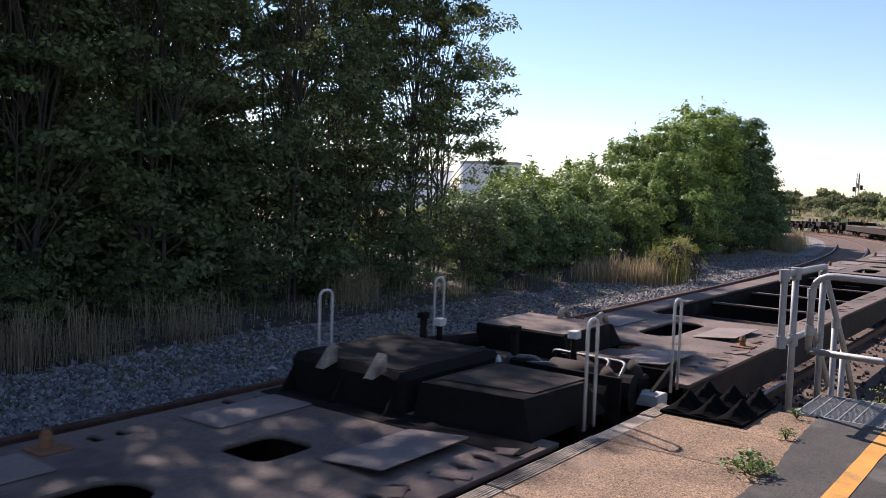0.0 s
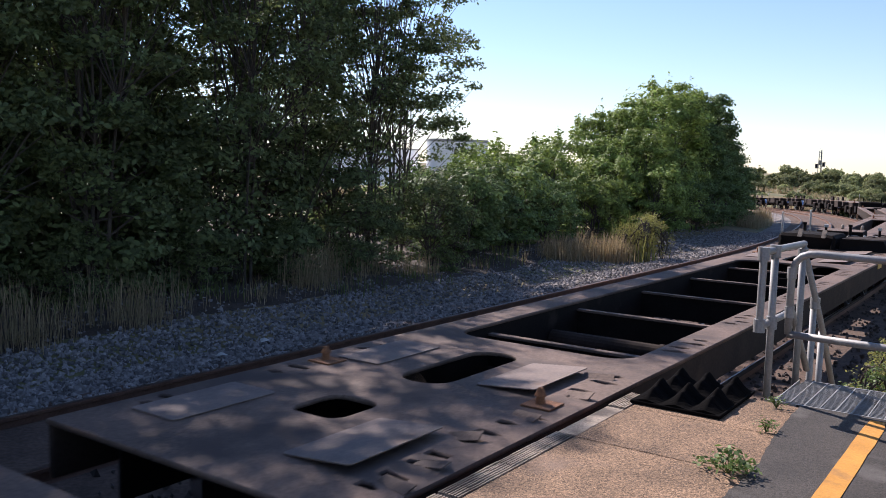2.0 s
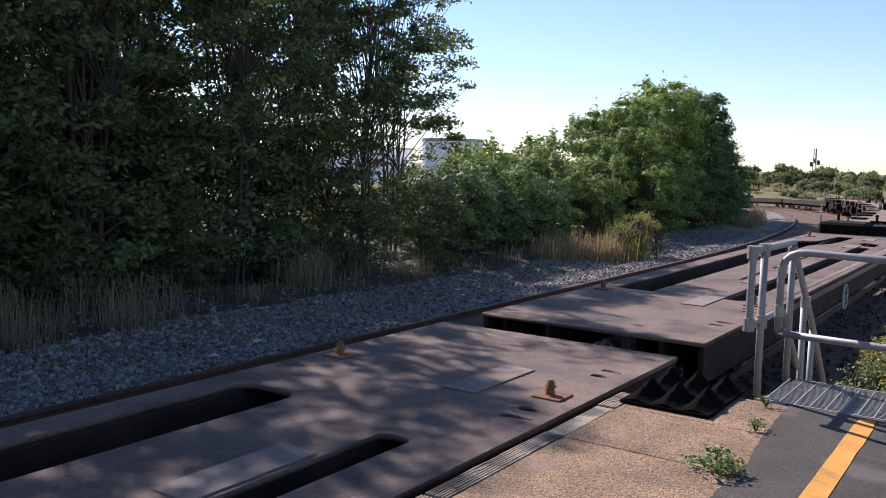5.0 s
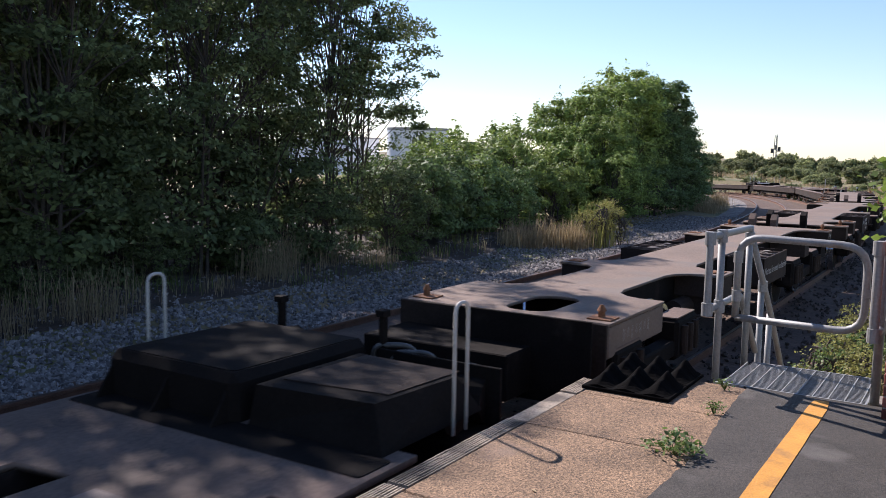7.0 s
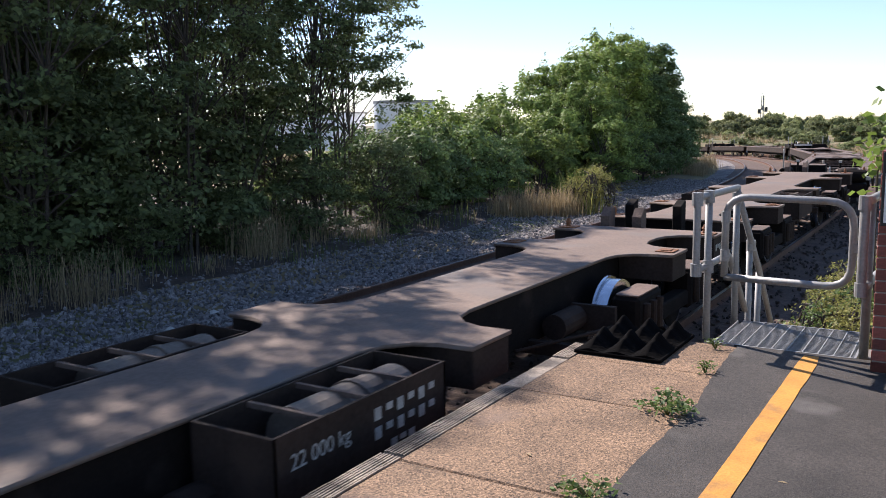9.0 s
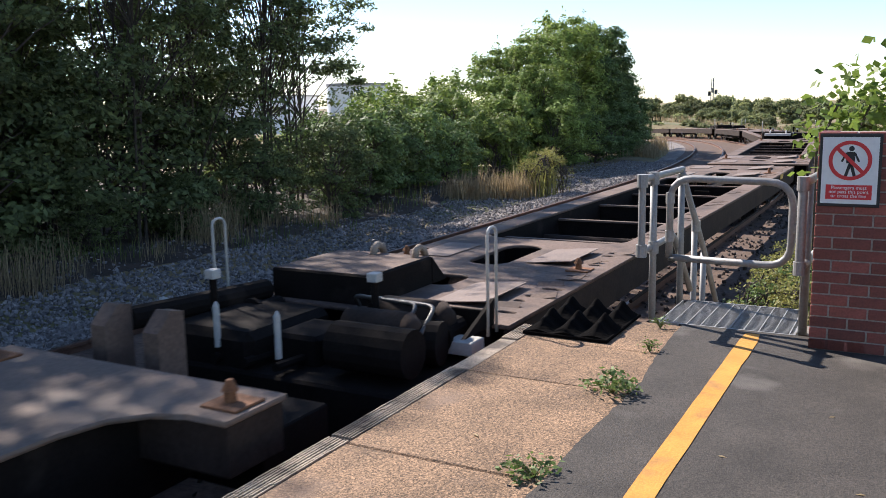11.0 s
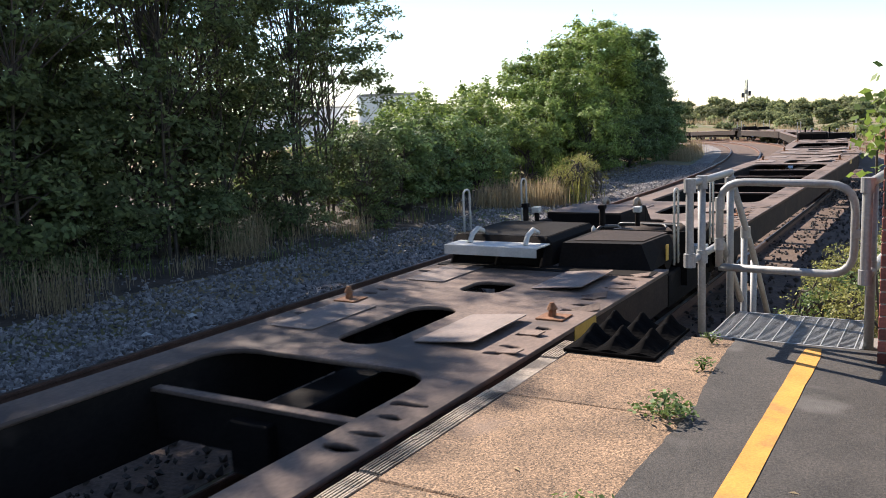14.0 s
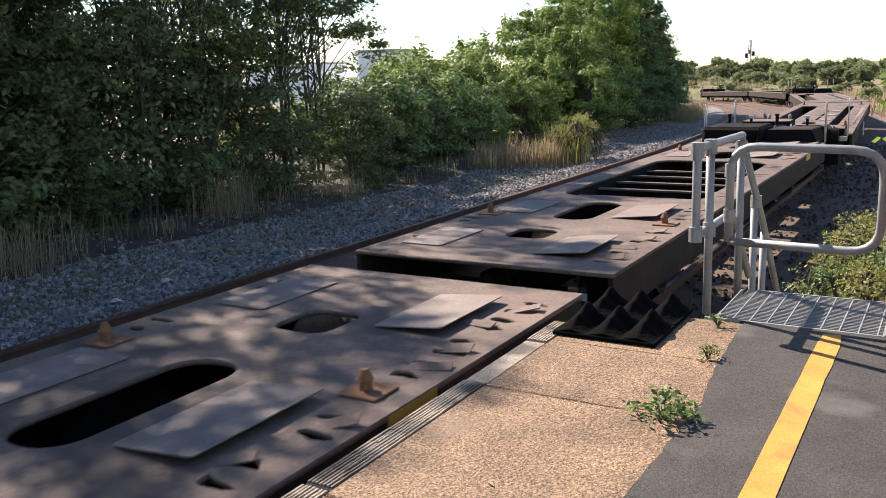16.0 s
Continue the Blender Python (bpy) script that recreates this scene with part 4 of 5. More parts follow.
        vs = [bm.verts.new(p) for p in ((-0.05, c, DZ), (-0.05, e, DZ), (-0.05, c, 0.20), (-0.09, c, DZ), (-0.09, e, DZ), (-0.09, c, 0.20))]
        for f in ((0, 1, 2), (3, 5, 4), (1, 4, 5, 2), (0, 2, 5, 3), (0, 3, 4, 1)):
            bm.faces.new([vs[i] for i in f])
        tpart("gusset", bm, M_BLACK, w, L)
        bm = bmesh.new()
        box(bm, 0.95, 1.16, y + way * 0.34 - 0.1, y + way * 0.34 + 0.1, -0.19, -0.09, 0.006)
        tpart("lamp_box", bm, M_WHITE, w, L, "small dirty white box")
        for x, yo, top in ((0.35, 0.45, 0.30), (-0.75, 1.0, 0.34)):
            peg = tpart("standing_peg", cyl(bmesh.new(), (x, y + way * yo, -0.1), (x, y + way * yo, top), 0.03, 10), M_BLACK, w, L)
            bm = bmesh.new()
            box(bm, x - 0.045, x + 0.045, y + way * yo - 0.045, y + way * yo + 0.045, top, top + 0.07, 0.006)
            tpart("peg_cap", bm, M_WHITE, peg, L, "pale square cap")
        for x, yo in ((-0.5, 1.25), (0.1, 1.3)):
            bm = cyl(bmesh.new(), (x, y + way * yo, -0.1), (x, y + way * yo, 0.20), 0.024, 10)
            cyl(bm, (x, y + way * yo, 0.20), (x, y + way * yo, 0.235), 0.024, 10, 0.008)
            tpart("pin", bm, M_WHITE, w, L, "short pale pin")
        hoop(w, L, 1.16, y + way * 0.1)
        hoop(w, L, -1.18, y + way * 0.45)
        bm = bmesh.new()
        for k in range(2):
            tube(bm, bent([(0.75 + 0.1 * k, y + way * 0.2, -0.3), (0.85, y + way * 0.9, -0.45), (1.0, y + way * 1.0, -0.3)], 0.1), 0.02, 8)
        tpart("brake_hose", bm, M_WHITE, w, L, "grey bent brake hose")
        bm = bmesh.new()
        box(bm, 0.0, 1.12, *yy(0.02, 0.045), -0.42, 0.06, 0.004)
        tpart("bulkhead", bm, M_BLACK, w, L, "upright black steel plate")
        for x0, yo in ((0.34, 0.30), (0.30, 0.72)):
            bm = cyl(bmesh.new(), (x0, y + way * yo, 0.02), (x0 + 0.5, y + way * yo, 0.02), 0.145, 18)
            cyl(bm, (x0 + 0.5, y + way * yo, 0.02), (x0 + 0.585, y + way * yo, 0.02), 0.145, 18, 0.075)
            tpart("brake_cylinder", bm, M_FRAME, w, L, "dusty round-ended brake cylinder", True)
        for k, x in enumerate((0.0, 0.15)):
            bm = tube(bmesh.new(), bent([(x, y + way * 0.1, -0.05), (x + 0.05, y + way * 0.3, 0.14), (x + 0.7, y + way * 0.42, 0.15), (x + 0.8, y + way * 0.9, -0.02)], 0.08), 0.016, 8)
            tpart("air_pipe", bm, M_PIPE, w, L, "grey bent air pipe", True)
        bm = bmesh.new()
        for f in ([(1.10, y, DZ), (1.10, y + way * 0.5, DZ), (1.10, y, DZ + 0.2)], [(1.13, y, DZ), (1.13, y, DZ + 0.2), (1.13, y + way * 0.5, DZ)]):
            bm.faces.new([bm.verts.new(p) for p in f])
        vs = list(bm.verts)
        bm.faces.new((vs[1], vs[2], vs[4], vs[5]))
        tpart("gusset", bm, M_BLACK, w, L)
    # draw gear and pipework between the wagons; M_BLACK paints the gap's shade too
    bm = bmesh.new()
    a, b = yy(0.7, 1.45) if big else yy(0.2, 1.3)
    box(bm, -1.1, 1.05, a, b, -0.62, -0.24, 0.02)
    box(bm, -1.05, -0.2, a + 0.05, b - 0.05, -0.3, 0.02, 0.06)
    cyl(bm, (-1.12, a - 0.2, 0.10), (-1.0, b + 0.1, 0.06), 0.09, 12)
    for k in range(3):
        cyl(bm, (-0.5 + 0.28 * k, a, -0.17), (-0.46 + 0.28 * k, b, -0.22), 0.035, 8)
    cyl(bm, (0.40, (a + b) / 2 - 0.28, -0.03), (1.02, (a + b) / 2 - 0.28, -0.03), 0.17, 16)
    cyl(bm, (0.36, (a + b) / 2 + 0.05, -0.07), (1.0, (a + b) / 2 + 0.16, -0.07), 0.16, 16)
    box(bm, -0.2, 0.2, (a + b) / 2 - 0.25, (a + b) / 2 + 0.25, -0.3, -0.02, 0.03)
    tpart("draw_gear", bm, M_BLACK, w, L, "oily black coupling and pipes, gap's shade in the colour")
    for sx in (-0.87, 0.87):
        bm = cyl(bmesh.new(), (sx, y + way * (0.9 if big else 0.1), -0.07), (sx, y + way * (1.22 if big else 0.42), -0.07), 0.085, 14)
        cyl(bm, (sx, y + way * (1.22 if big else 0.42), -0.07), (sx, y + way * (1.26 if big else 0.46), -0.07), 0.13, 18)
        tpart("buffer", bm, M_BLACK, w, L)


def low_wagon(name, label, L, big_at_end):
    """A low twin-unit wagon half: plated ends, an open middle with cross members."""
    w = thing(name, label, "railway wagon", "wagons of the train")
    e0, e1, s = 4.0, L - 3.95, 0.34
    holes = [rect(-1.25 + s, 1.25 - s, e0, e1, 0.28)]
    ends = ((0, 1), (L, -1))
    for y, way in ends:
        holes.append([(x, y + way * v) for x, v in rect(-0.30, 0.16, 2.25, 3.55, 0.21, 6)])
        holes.append([(x, y + way * v) for x, v in rect(-0.30, 0.14, 1.12, 1.62, 0.12)])
        holes += slots(1.02, [y + way * v for v in (0.5, 0.93, 1.45, 1.9, 2.75, 3.3)])
        holes += slots(-1.03, [y + way * v for v in (0.7, 1.9, 3.0)])
    holes += slots(1.08, [e0 + (e1 - e0) * k for k in ((0.08, 0.13, 0.27, 0.32, 0.47, 0.52, 0.68, 0.73, 0.88, 0.93) if L > 15 else (0.12, 0.35, 0.6, 0.85))])
    bm = plate(bmesh.new(), rect(-1.25, 1.25, 0, L), holes, DZ, 0.035)
    tpart("deck", bm, M_DECK, w, L, "dusty brown steel deck with oval openings")
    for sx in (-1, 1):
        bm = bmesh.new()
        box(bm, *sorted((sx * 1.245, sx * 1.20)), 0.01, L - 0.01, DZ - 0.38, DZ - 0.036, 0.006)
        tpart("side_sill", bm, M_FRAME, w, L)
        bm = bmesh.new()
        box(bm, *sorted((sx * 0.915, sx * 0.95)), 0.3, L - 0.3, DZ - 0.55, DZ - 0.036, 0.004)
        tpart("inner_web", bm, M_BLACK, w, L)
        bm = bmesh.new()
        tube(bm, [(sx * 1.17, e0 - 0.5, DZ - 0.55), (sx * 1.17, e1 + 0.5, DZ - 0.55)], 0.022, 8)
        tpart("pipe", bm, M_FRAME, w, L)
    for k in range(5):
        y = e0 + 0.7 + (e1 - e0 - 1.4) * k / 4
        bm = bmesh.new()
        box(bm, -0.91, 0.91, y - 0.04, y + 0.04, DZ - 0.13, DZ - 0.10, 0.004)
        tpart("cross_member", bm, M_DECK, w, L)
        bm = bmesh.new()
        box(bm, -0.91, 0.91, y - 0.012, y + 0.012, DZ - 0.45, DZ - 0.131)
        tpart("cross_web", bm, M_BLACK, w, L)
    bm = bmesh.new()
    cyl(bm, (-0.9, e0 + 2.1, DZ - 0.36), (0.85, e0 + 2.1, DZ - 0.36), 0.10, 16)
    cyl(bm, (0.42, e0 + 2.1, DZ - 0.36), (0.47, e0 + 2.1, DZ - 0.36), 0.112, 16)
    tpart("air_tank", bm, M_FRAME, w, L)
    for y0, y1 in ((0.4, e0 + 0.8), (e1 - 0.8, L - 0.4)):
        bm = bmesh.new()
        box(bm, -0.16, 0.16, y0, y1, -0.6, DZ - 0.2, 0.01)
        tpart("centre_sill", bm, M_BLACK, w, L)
    for y, way in ends:
        for x0, x1 in ((0.34, 0.84), (-1.04, -0.60)):
            for v0, v1 in ((0.45, 1.33), (2.46, 3.36)):
                bm = bmesh.new()
                a, b = sorted((y + way * v0, y + way * v1))
                plate(bm, rect(x0, x1, a, b, 0.03, 2), [], DZ + 0.012, 0.008)
                if x0 > 0:
                    for v in bm.verts:
                        if v.co.x > x1 - 0.05:
                            v.co.z += 0.042
                tpart("tread_plate", bm, M_PLATE, w, L, "pale worn tread plate")
        spigot(w, L, 0.98, y + way * 2.3, DZ)
        spigot(w, L, -1.02, y + way * 2.3, DZ)
        for v in (0.5, 0.93, 1.45, 1.9, 2.75, 3.3):
            bm = bmesh.new()
            cx, cy = 1.04 + rs.uniform(-0.12, 0.1), y + way * (v + rs.uniform(-0.1, 0.1))
            box(bm, -0.12, 0.12, -0.035, 0.05, 0, 0.008, m=Matrix.Translation((cx, cy, DZ + 0.004)) @ Euler((rs.uniform(0.1, 0.5), rs.uniform(-0.25, 0.0), rs.uniform(-0.5, 0.5))).to_matrix().to_4x4())
            tpart("curled_flap", bm, M_DECK, w, L)
    bm = bmesh.new()
    y = L - 2.3
    box(bm, 1.243, 1.252, y - 0.2, y + 0.25, DZ - 0.12, DZ - 0.01)
    tpart("yellow_mark", bm, M_HAZARD, w, L)
    bogie(w, L, 2.0), bogie(w, L, L - 1.6)
    if big_at_end:
        coupling_end(w, L, L, 1, True)
    else:
        coupling_end(w, L, 0, -1, False)
    return w


def beam_wagon(name, label, L, big_at_end):
    """A wagon of long beams with slots between them."""
    w = thing(name, label, "railway wagon", "wagons of the train")
    e0, e1 = 3.0, L - 3.0
    if big_at_end:
        trough = [(-0.98, e0), (-0.42, e0), (-0.42, e1 - 1.9), (-0.12, e1 - 1.0), (-0.06, e1 - 0.2), (-0.02, e1 + 1.75), (-0.42, e1 + 1.7), (-0.5, e1 + 0.1), (-0.62, e1 - 0.5), (-0.98, e1 - 0.8)]
        holes = [trough, rect(0.50, 0.80, e0, e1 - 1.4, 0.10), [(0.62, e1 - 1.1), (0.80, e1 - 0.95), (0.80, e1 + 0.05), (0.44, e1 + 0.08), (0.36, e1 - 0.3)]]
    else:
        holes = [rect(-0.98, -0.42, e0 + 0.1, e1, 0.15), rect(0.56, 0.80, e0, e1 - 0.3, 0.08), rect(-0.1, 0.24, e0 + 0.35, e0 + 1.2, 0.12)]
    for k in range(3):
        y = e0 + 2.2 + k * (e1 - e0 - 3.6) / 4
        holes.append(rect(0.10, 0.17, y, y + (e1 - e0 - 5) / 4, 0.03, 2))
    holes += slots(1.03, [1.2, 2.3, e0 + 1.2, L / 2, e1 - 1.5, L - 2.4, L - 1.0])
    bm = plate(bmesh.new(), rect(-1.25, 1.25, 0, L), holes, DZ, 0.04)
    tpart("deck", bm, M_DECK, w, L, "dusty brown steel deck of long beams")
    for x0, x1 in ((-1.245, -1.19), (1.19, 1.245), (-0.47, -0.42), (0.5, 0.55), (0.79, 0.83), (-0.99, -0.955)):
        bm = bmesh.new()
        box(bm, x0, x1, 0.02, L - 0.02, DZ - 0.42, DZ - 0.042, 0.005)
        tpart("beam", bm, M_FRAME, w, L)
    for k in range(6):
        y = 2.2 + (L - 4.4) * k / 5
        bm = bmesh.new()
        box(bm, 0.25, 0.53, y, y + 0.9, DZ, DZ + 0.012, 0.003)
        tpart("tread_plate", bm, M_PLATE, w, L, "pale worn tread plate")
    bm = cyl(bmesh.new(), (1.13, e0 + 0.2, DZ - 0.115), (1.13, e1 - 1.2, DZ - 0.115), 0.125, 18)
    tpart("edge_tube", bm, M_PLATE, w, L, "dusty rounded edge tube", True)
    for y in (2.75, L - 1.9):
        spigot(w, L, 0.98, y, DZ), spigot(w, L, -1.02, y, DZ)
    bm = bmesh.new()
    for k in range(20):
        a = 2 * math.pi * k / 20
        b = 2 * math.pi * (k + 1) / 20
        tube(bm, [(1.29, 7.2 + 0.2 * math.cos(a), DZ - 0.36 + 0.2 * math.sin(a)), (1.29, 7.2 + 0.2 * math.cos(b), DZ - 0.36 + 0.2 * math.sin(b))], 0.014, 6)
    for k in range(3):
        a = 2.09 * k
        tube(bm, [(1.28, 7.2, DZ - 0.36), (1.29, 7.2 + 0.2 * math.cos(a), DZ - 0.36 + 0.2 * math.sin(a))], 0.011, 6)
    tpart("hand_brake_wheel", bm, M_WHITE, w, L, "pale spoked handbrake wheel")
    bogie(w, L, 2.0), bogie(w, L, L - 1.8)
    if big_at_end:
        coupling_end(w, L, L, 1, True)
    else:
        coupling_end(w, L, 0, -1, False)
    return w


CZ = 0.15                                   # deck height of the spine wagons
turning = []


def spine_wagon(name, label, L, arms, basket, bogies, hole=None):
    """A spine wagon: a central box girder with outrigger arms, side baskets and bogies in the open."""
    w = thing(name, label, "railway wagon", "wagons of the train")
    h, a = 0.50, 1.10

    def side(sx):
        pts = []
        for i, (y0, y1) in enumerate(arms):
            if i:
                pts += [(sx * h, y0 - 0.45), (sx * (h + 0.05), y0 - 0.22), (sx * (h + 0.18), y0 - 0.07), (sx * (h + 0.35), y0)]
            pts += [(sx * a, y0), (sx * a, y1)]
            if i < len(arms) - 1:
                pts += [(sx * (h + 0.35), y1), (sx * (h + 0.18), y1 + 0.07), (sx * (h + 0.05), y1 + 0.22), (sx * h, y1 + 0.45)]
        return pts
    outer = side(1) + side(-1)[::-1]
    holes = [hole] if hole else []
    if hole:
        bm = bmesh.new()
        box(bm, -1.09, 1.09, -0.035, -0.002, CZ - 0.72, CZ - 0.004, 0.006)
        tpart("headstock", bm, M_FRAME, w, L, "dark steel headstock plate")
        bm = bmesh.new()
        box(bm, 1.05, 1.098, 0.0, 1.49, CZ - 0.32, CZ - 0.031, 0.016)
        tpart("side_sheet", bm, M_GREYDECK, w, L, "scuffed pale side sheet")
        bm = bmesh.new()
        box(bm, -0.3, 1.06, -0.30, -0.27, CZ - 0.7, CZ + 0.06, 0.006)
        tpart("bulkhead", bm, M_BLACK, w, L, "upright black steel plate")
    bm = plate(bmesh.new(), outer, holes, CZ, 0.03)
    tpart("deck", bm, M_GREYDECK, w, L, "smooth grey-brown steel spine deck")
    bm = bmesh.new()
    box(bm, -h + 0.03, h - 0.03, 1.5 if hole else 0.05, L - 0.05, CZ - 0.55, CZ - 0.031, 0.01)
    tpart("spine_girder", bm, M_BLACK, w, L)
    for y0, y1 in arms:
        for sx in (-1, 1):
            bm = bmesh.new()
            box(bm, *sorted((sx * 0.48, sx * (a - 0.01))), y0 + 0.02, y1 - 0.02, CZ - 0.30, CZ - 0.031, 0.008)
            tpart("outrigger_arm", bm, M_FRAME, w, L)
    for y in (0.22, sum(arms[1]) / 2, sum(arms[-2]) / 2, L - 0.24):
        for sx in (-1, 1):
            if y < 1 or y > L - 1:
                spigot(w, L, sx * (a - 0.16), y, CZ)
            else:
                bm = bmesh.new()
                box(bm, sx * 0.95 - 0.1, sx * 0.95 + 0.1, y - 0.12, y + 0.12, CZ + 0.001, CZ + 0.012)
                box(bm, sx * 0.95 - 0.05, sx * 0.95 + 0.05, y - 0.07, y + 0.07, CZ + 0.012, CZ + 0.02)
                tpart("spigot_pocket", bm, M_RUST, w, L)
    # side basket with an air tank in it
    for sx, y0, y1 in ((1, *basket), (-1, *basket)):
        x0, x1 = sorted((sx * 0.55, sx * 1.10))
        for c in ((x1 - 0.02, x1, y0, y1), (x0, x0 + 0.02, y0, y1), (x0, x1, y0, y0 + 0.02), (x0, x1, y1 - 0.02, y1)):
            bm = bmesh.new()
            box(bm, *c, CZ - 0.42, CZ - 0.005)
            tpart("basket_side", bm, M_FRAME, w, L)
        for k in range(3):
            bm = bmesh.new()
            y = y0 + (y1 - y0) * (k + 1) / 4
            box(bm, x0 + 0.02, x1 - 0.02, y - 0.012, y + 0.012, CZ - 0.04, CZ - 0.01)
            tpart("basket_bar", bm, M_DECK, w, L)
        cx = (x0 + x1) / 2
        bm = cyl(bmesh.new(), (cx, y0 + 0.45, CZ - 0.22), (cx, y1 - 0.15, CZ - 0.22), 0.20, 22)
        cyl(bm, (cx, y1 - 0.6, CZ - 0.22), (cx, y1 - 0.55, CZ - 0.22), 0.212, 22)
        tpart("air_tank", bm, M_TANKPAINT, w, L, "dusty cream air tank", smooth=False)
    # timber blocks at the inner end
    for k, x in enumerate((-0.66, -0.20)):
        bm = bmesh.new()
        vs = [bm.verts.new(p) for p in ((x, L + 0.25, CZ - 0.3), (x + 0.13, L + 0.25, CZ - 0.3), (x + 0.13, L + 0.47, CZ - 0.3), (x, L + 0.47, CZ - 0.3),
                                        (x, L + 0.25, CZ + 0.12), (x + 0.13, L + 0.25, CZ + 0.12), (x + 0.13, L + 0.47, CZ + 0.22), (x, L + 0.47, CZ + 0.22), (x, L + 0.37, CZ + 0.24), (x + 0.13, L + 0.37, CZ + 0.24))]
        for f in ((3, 2, 1, 0), (0, 1, 5, 4), (4, 5, 9, 8), (8, 9, 6, 7), (2, 3, 7, 6), (1, 2, 6, 9, 5), (3, 0, 4, 8, 7)):
            bm.faces.new([vs[i] for i in f])
        tpart("stop_block", bm, M_DECK, w, L, "brown angled stop block")
    for x in () if hole else (-0.50, 0.20):
        bm = bmesh.new()
        box(bm, x, x + 0.13, -0.55, -0.33, CZ - 0.6, CZ + 0.24, 0.01)
        for v in bm.verts:
            if v.co.z > CZ and v.co.y > -0.44:
                v.co.z += 0.07
        tpart("stop_block", bm, M_BLACK, w, L, "black upright stop post")
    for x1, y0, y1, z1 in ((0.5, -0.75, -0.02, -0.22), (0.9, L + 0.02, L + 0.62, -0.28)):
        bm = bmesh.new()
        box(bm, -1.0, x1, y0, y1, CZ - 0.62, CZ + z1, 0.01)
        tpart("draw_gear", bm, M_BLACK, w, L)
    for y in (bogies[0] + 2.2, bogies[1] - 1.9):
        bm = bmesh.new()
        cyl(bm, (0.62, y - 0.25, CZ - 0.42), (0.62, y + 0.25, CZ - 0.42), 0.12, 14)
        tube(bm, bent([(0.55, y - 0.9, CZ - 0.5), (0.95, y - 0.2, CZ - 0.45), (1.0, y + 0.5, CZ - 0.5)], 0.1), 0.016, 6)
        box(bm, 0.55, 1.0, y + 0.3, y + 0.36, CZ - 0.55, CZ - 0.3)
        box(bm, -0.9, 0.95, y - 0.5, y - 0.42, CZ - 0.62, CZ - 0.5)
        tpart("brake_gear", bm, M_FRAME, w, L, "dirty brake cylinder and rods")
    for y in bogies:
        bogie(w, L, y, turning, 0.46, -0.11)
    return w


TRAIN = []                                  # (wagon, its middle along the line at the start)
A_LEN1, A_LEN2, C_LEN = 17.35, 17.7, 12.5
a2 = low_wagon("container_wagon", "empty low brown container wagon with open middle and raised end", A_LEN2, True)
a1 = low_wagon("container_wagon", "empty low brown container wagon with open middle and grab hoops", A_LEN1, False)
b1 = beam_wagon("beam_wagon", "empty brown beam-decked container wagon with long slots", 17.2, False)
b2 = beam_wagon("beam_wagon", "empty brown beam-decked container wagon with raised black end", 17.5, True)
TRAIN += [(a2, 4.1 - A_LEN2 / 2), (a1, 6.4 + A_LEN1 / 2), (b1, 44.35 + 8.6), (b2, 62.3 + 8.75)]


def again(source, mid):
    TRAIN.append((copy_thing(source, pose(0, 0, 0)), mid))


again(a2, 42.05 - A_LEN2 / 2)
second_end = TRAIN[-1][0]
SHORT = 12.4
a3 = low_wagon("container_wagon", "empty short low brown container wagon with raised end", SHORT, True)
for k in range(4):
    hoop_a = 161.7 + 37.95 * k - (5.3 if k > 1 else 0)
    if k == 1:
        again(a1, hoop_a - 36.3 + A_LEN1 / 2)
        TRAIN.append((a3, hoop_a - 18.3 + SHORT / 2))
    elif k != 2:
        again(a1, hoop_a - 36.3 + A_LEN1 / 2), again(a2, hoop_a - 0.6 - A_LEN2 / 2)
        if k == 0:
            w, L = TRAIN[-1][0], A_LEN2
            bm = bmesh.new()
            box(bm, -1.02, 0.06, L - 0.56, L - 0.22, 0.185, 0.20, 0.003)
            box(bm, -1.02, 0.06, L - 0.572, L - 0.56, 0.10, 0.20, 0.003)
            tpart("white_shelf", bm, M_WHITE, w, L, "white-painted folded shelf plate")
            for x in (-0.80, -0.14):
                bm = bmesh.new()
                tube(bm, [(x, L - 0.40, 0.20), (x, L - 0.33, 0.29), (x, L - 0.2, 0.335), (x, L - 0.08, 0.29)], 0.028, 8)
                tpart("shelf_bracket", bm, M_WHITE, w, L, "white curved bracket")
            bm = bmesh.new()
            box(bm, 1.115, 1.124, L + 0.36, L + 0.45, -0.03, 0.14, 0.002)
            tpart("hazard_plate", bm, M_HAZARD, w, L, "yellow electrical hazard plate")
    else:
        again(b1, hoop_a - 36.3 + 8.6), again(b2, hoop_a - 0.9 - 8.75)
for w in (a2, second_end):
    for k in (0, 1):
        bm = bmesh.new()
        a, b = A_LEN2 - 0.32, A_LEN2 - 0.17
        x = -0.72 + 0.50 * k
        vs = [bm.verts.new(p) for p in ((x, a, 0.20), (x + 0.09, a, 0.20), (x + 0.09, b, 0.37), (x, b, 0.37), (x, b, 0.24), (x + 0.09, b, 0.24))]
        for f in ((0, 1, 2, 3), (0, 3, 4), (1, 5, 2), (2, 5, 4, 3), (0, 4, 5, 1)):
            bm.faces.new([vs[i] for i in f])
        tpart("end_bracket", bm, M_STONE, w, A_LEN2, "pale angled bracket")
